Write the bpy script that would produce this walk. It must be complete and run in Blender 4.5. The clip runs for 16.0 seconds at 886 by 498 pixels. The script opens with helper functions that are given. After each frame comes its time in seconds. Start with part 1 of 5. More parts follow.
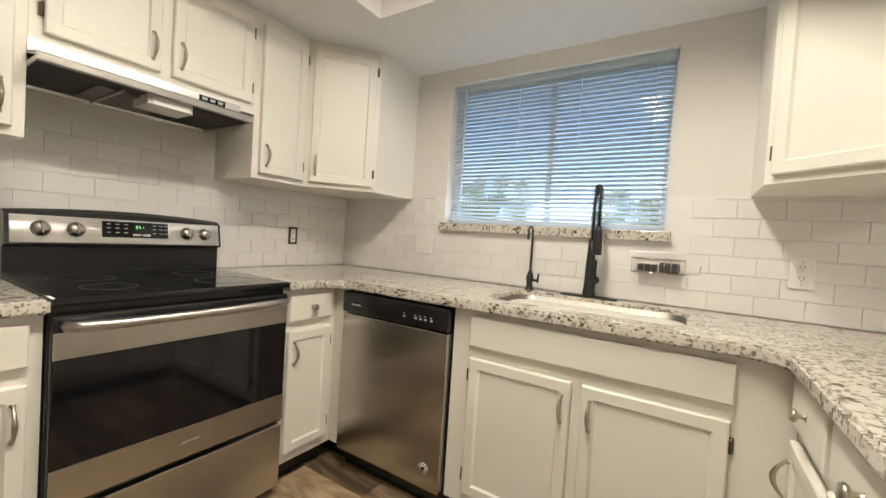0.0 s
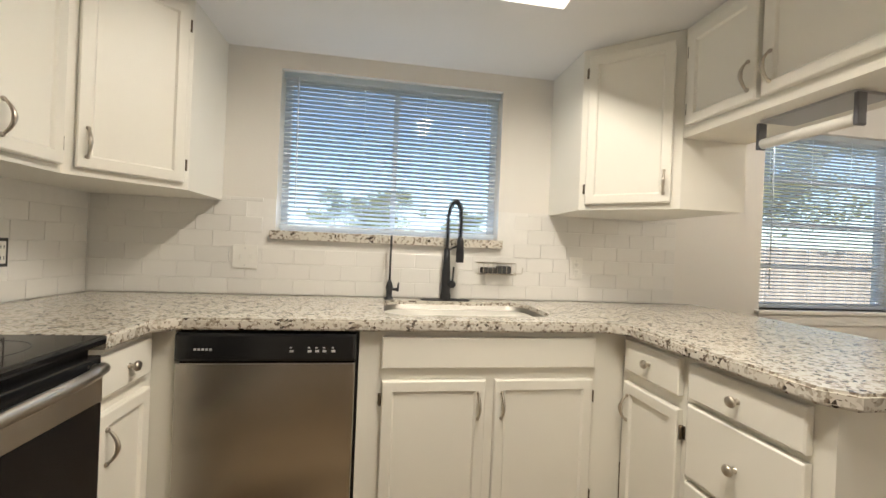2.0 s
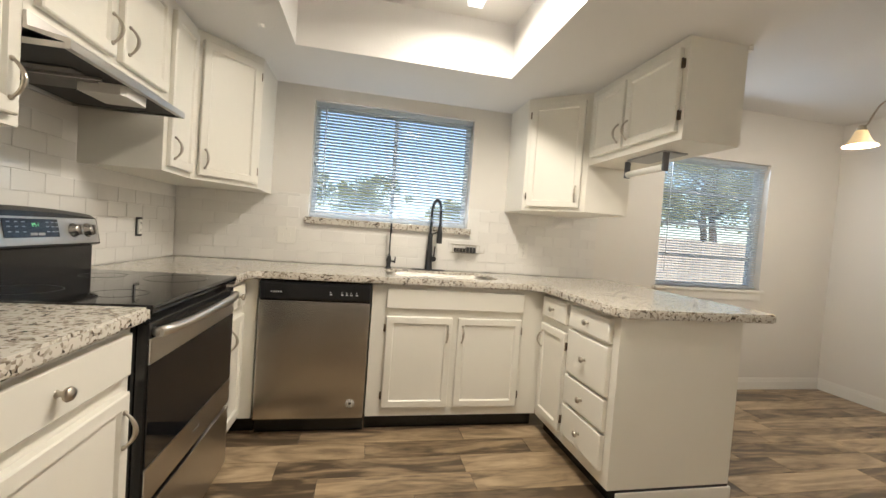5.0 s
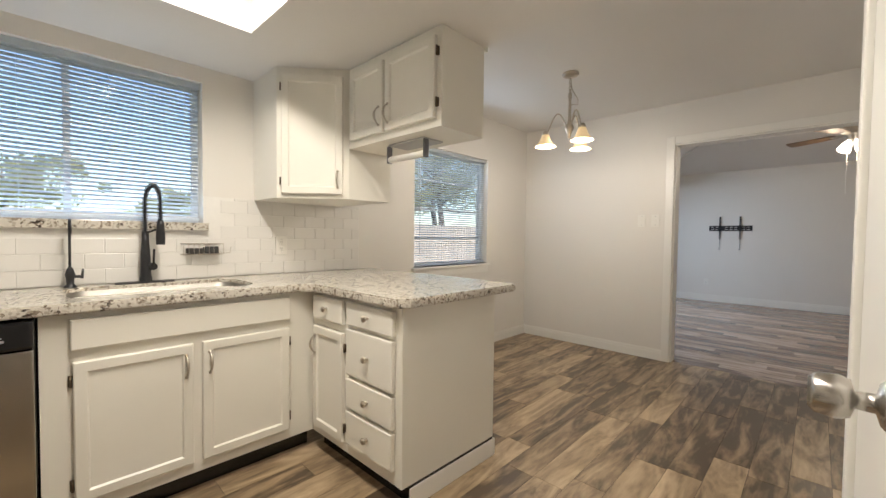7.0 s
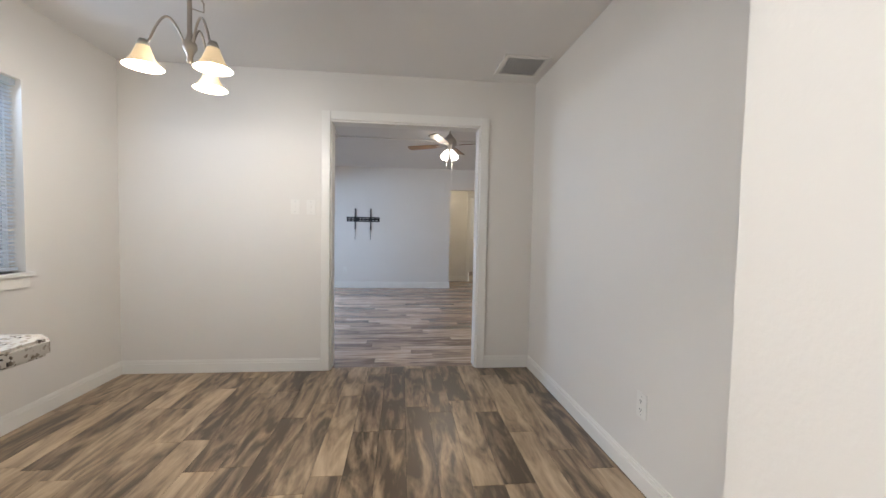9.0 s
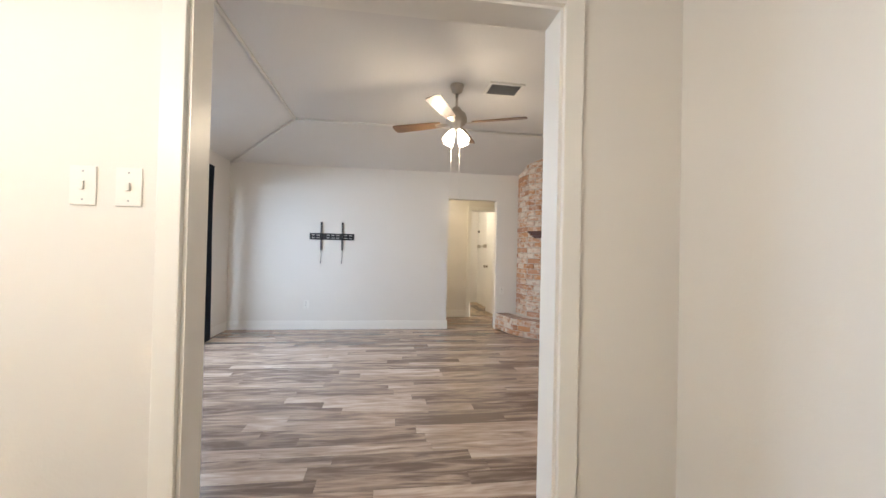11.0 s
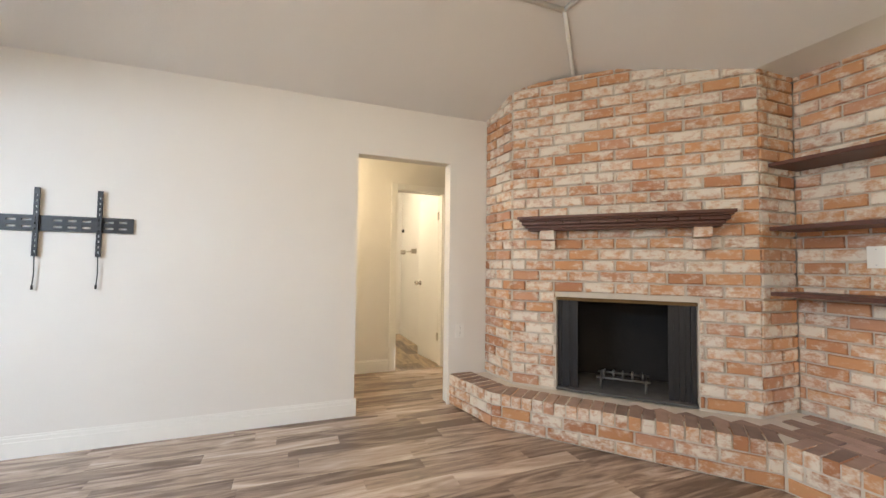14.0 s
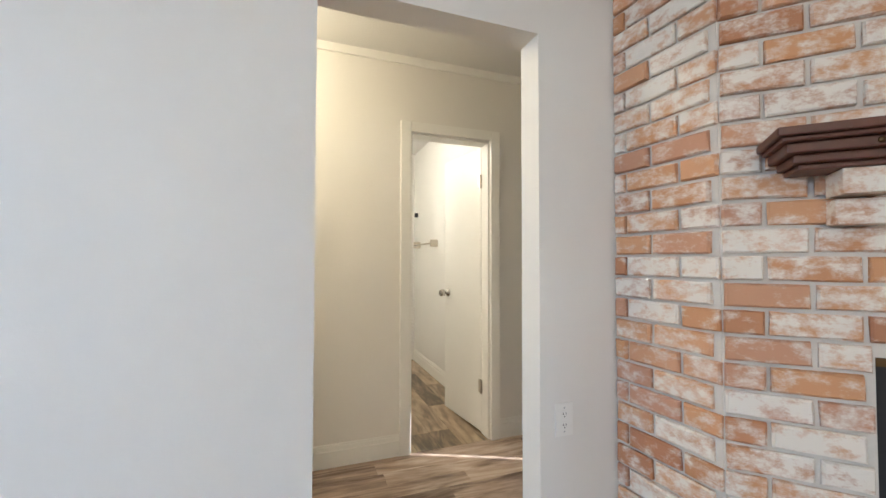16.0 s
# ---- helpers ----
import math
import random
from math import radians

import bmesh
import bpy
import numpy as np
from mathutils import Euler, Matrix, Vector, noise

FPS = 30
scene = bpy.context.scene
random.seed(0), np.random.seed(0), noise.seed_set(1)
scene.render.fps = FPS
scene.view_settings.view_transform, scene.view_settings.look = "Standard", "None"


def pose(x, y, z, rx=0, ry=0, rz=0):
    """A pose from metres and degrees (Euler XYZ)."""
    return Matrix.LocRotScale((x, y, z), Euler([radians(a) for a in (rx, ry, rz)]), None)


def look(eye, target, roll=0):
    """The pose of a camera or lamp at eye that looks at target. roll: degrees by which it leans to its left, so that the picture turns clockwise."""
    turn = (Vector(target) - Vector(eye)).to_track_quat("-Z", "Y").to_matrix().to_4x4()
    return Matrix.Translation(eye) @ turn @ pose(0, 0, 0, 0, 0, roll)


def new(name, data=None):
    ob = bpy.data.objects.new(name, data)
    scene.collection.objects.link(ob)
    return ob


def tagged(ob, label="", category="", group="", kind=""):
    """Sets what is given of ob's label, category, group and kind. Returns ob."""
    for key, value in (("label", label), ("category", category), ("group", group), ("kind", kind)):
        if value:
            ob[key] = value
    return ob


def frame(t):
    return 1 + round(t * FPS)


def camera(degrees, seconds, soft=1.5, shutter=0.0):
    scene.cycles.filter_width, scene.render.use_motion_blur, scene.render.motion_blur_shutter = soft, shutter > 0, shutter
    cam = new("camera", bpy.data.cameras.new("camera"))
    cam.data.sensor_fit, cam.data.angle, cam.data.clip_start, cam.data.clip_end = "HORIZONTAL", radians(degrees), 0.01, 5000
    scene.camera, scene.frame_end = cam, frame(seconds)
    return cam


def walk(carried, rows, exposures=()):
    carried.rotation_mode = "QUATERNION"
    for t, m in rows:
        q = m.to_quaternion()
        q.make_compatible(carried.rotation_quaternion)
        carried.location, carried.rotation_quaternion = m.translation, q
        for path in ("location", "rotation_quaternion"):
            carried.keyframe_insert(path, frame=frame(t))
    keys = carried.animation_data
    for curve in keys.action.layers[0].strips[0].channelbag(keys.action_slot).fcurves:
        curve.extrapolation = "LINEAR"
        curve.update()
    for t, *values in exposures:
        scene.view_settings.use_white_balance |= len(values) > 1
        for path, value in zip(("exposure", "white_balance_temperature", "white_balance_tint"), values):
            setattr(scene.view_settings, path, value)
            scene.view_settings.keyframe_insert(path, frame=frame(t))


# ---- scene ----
cam = camera(96.8, 16.0)
METRES, EYE, TILT, LEAN, TURN = 8.0, 1.5, 0.0, 0.0, 31.3
PATH = [
    (0, (1.72, -1.969, 1.147), (0.651, -0.279, 1.089), 3.7),
    (0.5, (1.505, -1.982, 1.16), (0.757, -0.129, 1.079), 4.2),
    (1, (1.311, -2.015, 1.168), (0.919, -0.056, 1.08), 4.0),
    (1.5, (1.121, -2.006, 1.155), (1.093, -0.006, 1.115), 3.2),
    (2, (0.998, -2.058, 1.18), (1.307, -0.082, 1.177), 2.4),
    (2.5, (0.885, -2.188, 1.187), (1.306, -0.233, 1.219), 2.3),
    (3, (0.888, -2.376, 1.189), (1.236, -0.406, 1.208), 3.2),
    (5.5, (0.863, -2.889, 1.167), (1.302, -0.939, 1.087), 5.0),
    (6, (0.867, -2.837, 1.164), (1.471, -0.932, 1.079), 4.4),
    (6.5, (0.888, -2.757, 1.168), (1.874, -1.019, 1.099), 2.5),
    (7, (0.919, -2.594, 1.175), (2.366, -1.216, 1.110), 0.7),
    (7.5, (1.011, -2.442, 1.171), (2.809, -1.57, 1.079), -0.1),
    (8, (1.138, -2.291, 1.168), (3.105, -1.949, 1.062), -0.3),
    (8.5, (1.430, -2.250, 1.195), (3.426, -2.277, 1.062), 0.4),
    (9, (1.79, -2.184, 1.173), (3.776, -2.395, 1.084), 1.1),
    (11.5, (4.294, -2.235, 1.168), (6.265, -2.566, 1.245), 1.0),
    (12, (4.77, -2.224, 1.166), (6.705, -2.722, 1.254), 0.6),
    (12.5, (5.227, -2.324, 1.165), (7.129, -2.935, 1.249), 0.3),
    (13, (5.702, -2.434, 1.169), (7.574, -3.133, 1.253), 0.2),
    (13.5, (6.229, -2.547, 1.163), (8.077, -3.306, 1.248), 0.3),
    (14, (6.753, -2.684, 1.162), (8.615, -3.409, 1.243), 0.7),
    (14.5, (7.277, -2.779, 1.18), (9.15, -3.476, 1.258), 1.0),
    (15, (7.754, -2.935, 1.187), (9.637, -3.604, 1.254), 0.9),
    (15.5, (8.212, -3.04, 1.185), (10.094, -3.712, 1.254), 0.6),
    (16, (8.625, -3.124, 1.191), (10.501, -3.815, 1.247), 0.1),
]
EXPOSURES = [(0, 1.1, 6250, 10), (6.5, 1.2, 6250, 11), (8, 1.15, 5700, 12), (9.2, 1.5, 5550, 12), (11.3, 2.0, 6250, 12), (12.0, 2.0, 6550, 12), (12.6, 2.25, 6600, 12), (13.5, 2.25, 6600, 12), (14.5, 2.3, 6250, 10), (16, 2.25, 5450, 8)]
walk(cam, [(t, look(eye, target, roll)) for t, eye, target, roll in PATH], EXPOSURES)

# ---- world, lights ----
SUN_EL, SUN_AZ = 42.0, 205.0
world = bpy.data.worlds.new("world")
scene.world = world
world.use_nodes = True
wn = world.node_tree
sky = wn.nodes.new("ShaderNodeTexSky")
sky.sky_type, sky.sun_disc = "NISHITA", False
sky.sun_elevation, sky.sun_rotation = radians(SUN_EL), radians(SUN_AZ)
wn.links.new(sky.outputs[0], wn.nodes["Background"].inputs[0])
wn.nodes["Background"].inputs[1].default_value = 0.15


def lamp(name, kind, m, energy, color, **more):
    data = bpy.data.lights.new(name, kind)
    data.energy, data.color = energy, color
    for key, value in more.items():
        if key == "size":
            data.shape, data.size, data.size_y = "RECTANGLE", value[0], value[1]
        elif key == "angle":
            data.angle = value
        elif key == "radius":
            data.shadow_soft_size = value
    ob = new(name, data)
    ob.matrix_world = m
    return ob


a, e = radians(SUN_AZ), radians(SUN_EL)
to_sun = Vector((math.sin(a) * math.cos(e), math.cos(a) * math.cos(e), math.sin(e)))
lamp("sun", "SUN", look(to_sun * 30, (0, 0, 0)), 3.2, (1.0, 0.95, 0.87), angle=radians(0.5))
WARM, COOL = (1.0, 0.87, 0.70), (0.70, 0.84, 1.0)
lamp("window_light", "AREA", look((7.85, 0.115, 2.025), (7.85, -1.2, 0.0)), 20, COOL, size=(1.75, 0.05))
lamp("dining_window_light", "AREA", look((3.8, -0.004, 1.98), (3.8, -2.5, 0.9)), 2.6, COOL, size=(1.0, 0.025))
lamp("kitchen_window_light", "AREA", pose(1.045, -0.012, 1.262, 180), 0.7, COOL, size=(1.05, 0.02))
lamp("tray_light", "AREA", look((1.36, -1.45, 2.385), (1.36, -1.45, 0)), 17.0, (1.0, 0.90, 0.74), size=(0.14, 1.2))
bpy.data.objects["tray_light"].data.spread = radians(170)
lamp("hall_light", "POINT", pose(10.42, -2.7, 2.2), 5.0, (1.0, 0.80, 0.50), radius=0.1)
lamp("bath_light", "POINT", pose(11.9, -3.5, 2.1), 7.0, (1.0, 0.85, 0.62), radius=0.1)

# ---- materials ----


def material(name, color=(0.8, 0.8, 0.8), rough=0.5, metal=0.0, vary=0.0, scale=8.0, bump=0.0, bscale=60.0, emit=0.0, trans=0.0, coat=0.0, spec=0.5, emit_color=None, random=0.0):
    mat = bpy.data.materials.new(name)
    mat.use_nodes = True
    nt = mat.node_tree
    b = nt.nodes["Principled BSDF"]
    b.inputs["Base Color"].default_value = (*color, 1)
    b.inputs["Roughness"].default_value = rough
    b.inputs["Metallic"].default_value = metal
    b.inputs["Specular IOR Level"].default_value = spec
    b.inputs["Transmission Weight"].default_value = trans
    b.inputs["Coat Weight"].default_value = coat
    if emit:
        b.inputs["Emission Color"].default_value = (*(emit_color or color), 1)
        b.inputs["Emission Strength"].default_value = emit
    geo = nt.nodes.new("ShaderNodeNewGeometry")
    if vary or random:
        n1 = nt.nodes.new("ShaderNodeTexNoise")
        n1.inputs["Scale"].default_value = scale
        n1.inputs["Detail"].default_value = 5
        nt.links.new(geo.outputs["Position"], n1.inputs["Vector"])
        hsv = nt.nodes.new("ShaderNodeHueSaturation")
        hsv.inputs["Color"].default_value = (*color, 1)
        mr = nt.nodes.new("ShaderNodeMapRange")
        mr.inputs["To Min"].default_value, mr.inputs["To Max"].default_value = 1 - vary, 1 + vary
        nt.links.new(n1.outputs["Fac"], mr.inputs["Value"])
        if random:
            oi = nt.nodes.new("ShaderNodeObjectInfo")
            m2 = nt.nodes.new("ShaderNodeMapRange")
            m2.inputs["To Min"].default_value, m2.inputs["To Max"].default_value = 1 - random, 1 + random
            nt.links.new(oi.outputs["Random"], m2.inputs["Value"])
            mul = nt.nodes.new("ShaderNodeMath")
            mul.operation = "MULTIPLY"
            nt.links.new(mr.outputs[0], mul.inputs[0])
            nt.links.new(m2.outputs[0], mul.inputs[1])
            nt.links.new(mul.outputs[0], hsv.inputs["Value"])
        else:
            nt.links.new(mr.outputs[0], hsv.inputs["Value"])
        nt.links.new(hsv.outputs[0], b.inputs["Base Color"])
        r2 = nt.nodes.new("ShaderNodeMapRange")
        r2.inputs["To Min"].default_value, r2.inputs["To Max"].default_value = max(0.02, rough - 0.06), min(1, rough + 0.06)
        nt.links.new(n1.outputs["Fac"], r2.inputs["Value"])
        nt.links.new(r2.outputs[0], b.inputs["Roughness"])
    if bump:
        n2 = nt.nodes.new("ShaderNodeTexNoise")
        n2.inputs["Scale"].default_value = bscale
        n2.inputs["Detail"].default_value = 4
        nt.links.new(geo.outputs["Position"], n2.inputs["Vector"])
        bn = nt.nodes.new("ShaderNodeBump")
        bn.inputs["Strength"].default_value = bump
        bn.inputs["Distance"].default_value = 0.004
        nt.links.new(n2.outputs["Fac"], bn.inputs["Height"])
        nt.links.new(bn.outputs[0], b.inputs["Normal"])
    return mat


def ramp(nt, stops):
    r = nt.nodes.new("ShaderNodeValToRGB")
    while len(r.color_ramp.elements) < len(stops):
        r.color_ramp.elements.new(0.5)
    for el, (p, c) in zip(r.color_ramp.elements, stops):
        el.position, el.color = p, (*c, 1)
    return r


def mapped(nt, scale, src="Position"):
    geo = nt.nodes.new("ShaderNodeNewGeometry")
    mp = nt.nodes.new("ShaderNodeMapping")
    mp.inputs["Scale"].default_value = scale
    nt.links.new(geo.outputs[src], mp.inputs["Vector"])
    return mp


def wood_floor(name, stops, along, rough):
    """Plank wood: grain stretched along one axis, a shade for each plank."""
    mat = bpy.data.materials.new(name)
    mat.use_nodes = True
    nt = mat.node_tree
    b = nt.nodes["Principled BSDF"]
    oi = nt.nodes.new("ShaderNodeObjectInfo")
    sc = (1.7, 8.0, 5.0) if along == "x" else (9.0, 1.2, 5.0)
    mp = mapped(nt, sc)
    off = nt.nodes.new("ShaderNodeVectorMath")
    off.operation = "MULTIPLY_ADD"
    cmb = nt.nodes.new("ShaderNodeCombineXYZ")
    for k in range(3):
        nt.links.new(oi.outputs["Random"], cmb.inputs[k])
    nt.links.new(cmb.outputs[0], off.inputs[0])
    off.inputs[1].default_value = (37, 23, 11)
    nt.links.new(mp.outputs[0], off.inputs[2])
    n1 = nt.nodes.new("ShaderNodeTexNoise")
    n1.inputs["Scale"].default_value, n1.inputs["Detail"].default_value, n1.inputs["Distortion"].default_value = 1.0, 6, 2.2
    nt.links.new(off.outputs[0], n1.inputs["Vector"])
    wv = nt.nodes.new("ShaderNodeTexNoise")
    wv.inputs["Scale"].default_value, wv.inputs["Detail"].default_value = 7.0, 3
    nt.links.new(off.outputs[0], wv.inputs["Vector"])
    s1 = nt.nodes.new("ShaderNodeMath")
    s1.operation = "MULTIPLY_ADD"
    nt.links.new(oi.outputs["Random"], s1.inputs[0])
    s1.inputs[1].default_value = 0.38
    s2 = nt.nodes.new("ShaderNodeMath")
    s2.operation = "MULTIPLY_ADD"
    nt.links.new(n1.outputs["Fac"], s2.inputs[0])
    s2.inputs[1].default_value = 1.15
    s3 = nt.nodes.new("ShaderNodeMath")
    s3.operation = "MULTIPLY_ADD"
    nt.links.new(wv.outputs["Fac"], s3.inputs[0])
    s3.inputs[1].default_value, s3.inputs[2].default_value = 0.3, -0.42
    nt.links.new(s3.outputs[0], s2.inputs[2])
    nt.links.new(s2.outputs[0], s1.inputs[2])
    r = ramp(nt, stops)
    nt.links.new(s1.outputs[0], r.inputs[0])
    nt.links.new(r.outputs[0], b.inputs["Base Color"])
    b.inputs["Roughness"].default_value = rough
    bn = nt.nodes.new("ShaderNodeBump")
    bn.inputs["Strength"].default_value, bn.inputs["Distance"].default_value = 0.15, 0.002
    nt.links.new(wv.outputs["Fac"], bn.inputs["Height"])
    nt.links.new(bn.outputs[0], b.inputs["Normal"])
    return mat


def granite():
    mat = bpy.data.materials.new("granite")
    mat.use_nodes = True
    nt = mat.node_tree
    b = nt.nodes["Principled BSDF"]
    mp = mapped(nt, (1, 1, 1))
    v = nt.nodes.new("ShaderNodeTexVoronoi")
    v.inputs["Scale"].default_value = 120
    nt.links.new(mp.outputs[0], v.inputs["Vector"])
    sep = nt.nodes.new("ShaderNodeSeparateColor")
    nt.links.new(v.outputs["Color"], sep.inputs[0])
    n = nt.nodes.new("ShaderNodeTexNoise")
    n.inputs["Scale"].default_value, n.inputs["Detail"].default_value = 26, 4
    nt.links.new(mp.outputs[0], n.inputs["Vector"])
    ad = nt.nodes.new("ShaderNodeMath")
    ad.operation = "MULTIPLY_ADD"
    nt.links.new(n.outputs["Fac"], ad.inputs[0])
    ad.inputs[1].default_value = 1.1
    nt.links.new(sep.outputs[0], ad.inputs[2])
    r = ramp(nt, [(0.0, (0.03, 0.027, 0.024)), (0.50, (0.05, 0.04, 0.034)), (0.61, (0.20, 0.155, 0.115)), (0.76, (0.37, 0.325, 0.265)), (0.93, (0.50, 0.455, 0.385)), (1.0, (0.62, 0.58, 0.51))])
    nt.links.new(ad.outputs[0], r.inputs[0])
    nt.links.new(r.outputs[0], b.inputs["Base Color"])
    b.inputs["Roughness"].default_value = 0.12
    return mat


def brick_material(name, shade):
    """Whitewashed brick: orange-pink body under patchy white paint."""
    mat = bpy.data.materials.new(name)
    mat.use_nodes = True
    nt = mat.node_tree
    b = nt.nodes["Principled BSDF"]
    oi = nt.nodes.new("ShaderNodeObjectInfo")
    body = ramp(nt, [(0.0, (0.38, 0.15, 0.06)), (0.35, (0.54, 0.255, 0.10)), (0.65, (0.56, 0.285, 0.135)), (1.0, (0.46, 0.225, 0.13))])
    nt.links.new(oi.outputs["Random"], body.inputs[0])
    mp = mapped(nt, (1, 1, 1.6))
    n = nt.nodes.new("ShaderNodeTexNoise")
    n.inputs["Scale"].default_value, n.inputs["Detail"].default_value, n.inputs["Roughness"].default_value = 14, 9, 0.72
    nt.links.new(mp.outputs[0], n.inputs["Vector"])
    mul = nt.nodes.new("ShaderNodeMath")
    mul.operation = "MULTIPLY"
    nt.links.new(oi.outputs["Random"], mul.inputs[0])
    mul.inputs[1].default_value = 17.31
    fr = nt.nodes.new("ShaderNodeMath")
    fr.operation = "FRACT"
    nt.links.new(mul.outputs[0], fr.inputs[0])
    sm = nt.nodes.new("ShaderNodeMath")
    sm.operation = "MULTIPLY_ADD"
    nt.links.new(fr.outputs[0], sm.inputs[0])
    sm.inputs[1].default_value = 0.23
    nt.links.new(n.outputs["Fac"], sm.inputs[2])
    mask = ramp(nt, [(0.54 + shade, (0.05, 0.05, 0.05)), (0.63 + shade, (0.42, 0.42, 0.42)), (0.72 + shade, (0.92, 0.92, 0.92))])
    nt.links.new(sm.outputs[0], mask.inputs[0])
    mix = nt.nodes.new("ShaderNodeMix")
    mix.data_type = "RGBA"
    mix.inputs["B"].default_value = (0.76, 0.70, 0.60, 1)
    nt.links.new(mask.outputs[0], mix.inputs["Factor"])
    nt.links.new(body.outputs[0], mix.inputs["A"])
    nt.links.new(mix.outputs["Result"], b.inputs["Base Color"])
    b.inputs["Roughness"].default_value = 0.85
    bn = nt.nodes.new("ShaderNodeBump")
    bn.inputs["Strength"].default_value, bn.inputs["Distance"].default_value = 0.6, 0.006
    nt.links.new(n.outputs["Fac"], bn.inputs["Height"])
    nt.links.new(bn.outputs[0], b.inputs["Normal"])
    return mat


def brushed(name, color, rough, axis):
    mat = material(name, color, rough, 1.0)
    nt = mat.node_tree
    b = nt.nodes["Principled BSDF"]
    mp = mapped(nt, axis)
    n = nt.nodes.new("ShaderNodeTexNoise")
    n.inputs["Scale"].default_value, n.inputs["Detail"].default_value = 1.0, 4
    nt.links.new(mp.outputs[0], n.inputs["Vector"])
    mr = nt.nodes.new("ShaderNodeMapRange")
    mr.inputs["To Min"].default_value, mr.inputs["To Max"].default_value = rough - 0.03, rough + 0.05
    nt.links.new(n.outputs["Fac"], mr.inputs["Value"])
    nt.links.new(mr.outputs[0], b.inputs["Roughness"])
    b.inputs["Anisotropic"].default_value = 0.8
    tg = nt.nodes.new("ShaderNodeTangent")
    tg.direction_type, tg.axis = "RADIAL", "Z"
    nt.links.new(tg.outputs[0], b.inputs["Tangent"])
    return mat


def translucent(mat, color, share):
    """Let a thin sheet pass some of the light that falls on its far side."""
    nt = mat.node_tree
    tr = nt.nodes.new("ShaderNodeBsdfTranslucent")
    tr.inputs["Color"].default_value = (*color, 1)
    mx = nt.nodes.new("ShaderNodeMixShader")
    mx.inputs[0].default_value = share
    nt.links.new(nt.nodes["Principled BSDF"].outputs[0], mx.inputs[1])
    nt.links.new(tr.outputs[0], mx.inputs[2])
    nt.links.new(mx.outputs[0], nt.nodes["Material Output"].inputs[0])
    return mat


WALL = material("wall_paint", (0.76, 0.73, 0.68), 0.6, vary=0.03, scale=1.2, bump=0.12, bscale=90)
CEIL = material("ceiling_paint", (0.76, 0.74, 0.71), 0.75, vary=0.03, scale=1.0, bump=0.25, bscale=70)
TRIM = material("trim_paint", (0.82, 0.80, 0.75), 0.35, vary=0.02, scale=3)
CAB = material("cabinet_paint", (0.80, 0.77, 0.69), 0.38, vary=0.03, scale=4, bump=0.06, bscale=30)
TILE = material("white_glazed_tile", (0.78, 0.76, 0.72), 0.14, vary=0.02, scale=3, random=0.03, bump=0.05, bscale=9)
GROUT = material("grout", (0.80, 0.78, 0.74), 0.9, vary=0.05, scale=30)
GRAN = granite()
STEEL = brushed("brushed_steel", (0.50, 0.475, 0.44), 0.24, (900, 900, 8))
STEELH = brushed("brushed_steel_horizontal", (0.60, 0.58, 0.55), 0.30, (8, 8, 900))
SINKST = brushed("satin_sink_steel", (0.24, 0.225, 0.20), 0.36, (8, 8, 900))
NICKEL = material("brushed_nickel", (0.52, 0.47, 0.40), 0.32, 1.0, vary=0.06, scale=40)
BRONZE = material("dark_bronze", (0.16, 0.12, 0.08), 0.4, 0.9, vary=0.3, scale=40)
BLACK = material("black_enamel_and_toe_shade", (0.012, 0.012, 0.013), 0.22, vary=0.2, scale=20)
GLASSBLK = material("black_ceramic_glass", (0.008, 0.008, 0.009), 0.06)
MATTEBLK = material("matte_black_metal", (0.015, 0.015, 0.017), 0.45, vary=0.2, scale=60)
# shade coloured onto the hood's filter panel; also the scourer's own dark grey
DARKGREY = material("hood_shade_and_scourer", (0.04, 0.04, 0.04), 0.7, vary=0.3, scale=60)
PLATE = material("white_plastic", (0.80, 0.78, 0.73), 0.35)
DARK = material("dark_slot", (0.03, 0.03, 0.03), 0.6)
GREY = material("grey_print", (0.42, 0.42, 0.42), 0.5)
LED = material("green_digits", (0.3, 0.9, 0.4), 0.5, emit=0.3)
BLIND = translucent(material("white_blind_slat", (0.80, 0.83, 0.86), 0.45), (0.90, 0.94, 0.97), 0.75)
VINYL = material("white_window_frame", (0.72, 0.75, 0.78), 0.4)
GLASS = material("window_glass", (0.95, 0.98, 1.0), 0.0, trans=1.0)
WALNUT = material("dark_stained_wood", (0.095, 0.030, 0.015), 0.48, vary=0.45, scale=25, bump=0.1, bscale=40)
BLADE = material("walnut_fan_blade", (0.13, 0.072, 0.032), 0.4, vary=0.35, scale=18)
SHADE = material("frosted_glass_shade", (0.72, 0.55, 0.32), 0.4, emit=0.2, emit_color=(1.0, 0.72, 0.36))
BULB = material("lit_bulb", (1, 0.9, 0.7), 0.4, emit=2.5, emit_color=(1.0, 0.86, 0.62))
FANSHADE = material("white_glass_shade", (1, 0.96, 0.9), 0.4, emit=1.4, emit_color=(1.0, 0.90, 0.74))
TUBE = material("lit_diffuser", (1, 1, 1), 0.4, emit=1.8, emit_color=(1.0, 0.96, 0.90))
NAVY = material("navy_curtain_cloth", (0.040, 0.058, 0.085), 0.9, vary=0.25, scale=30, bump=0.3, bscale=300)
SOOT = material("sooty_firebrick", (0.018, 0.016, 0.015), 0.9, vary=0.4, scale=9, bump=0.4, bscale=30)
IRON = material("grey_iron", (0.20, 0.19, 0.18), 0.5, 0.8, vary=0.3, scale=30)
BRASS = material("aged_brass", (0.13, 0.08, 0.035), 0.45, 0.9, vary=0.3, scale=20)
MORTAR = material("mortar", (0.61, 0.55, 0.47), 0.95, vary=0.15, scale=14, bump=0.5, bscale=80)
BRICK = brick_material("whitewashed_brick", 0.0)
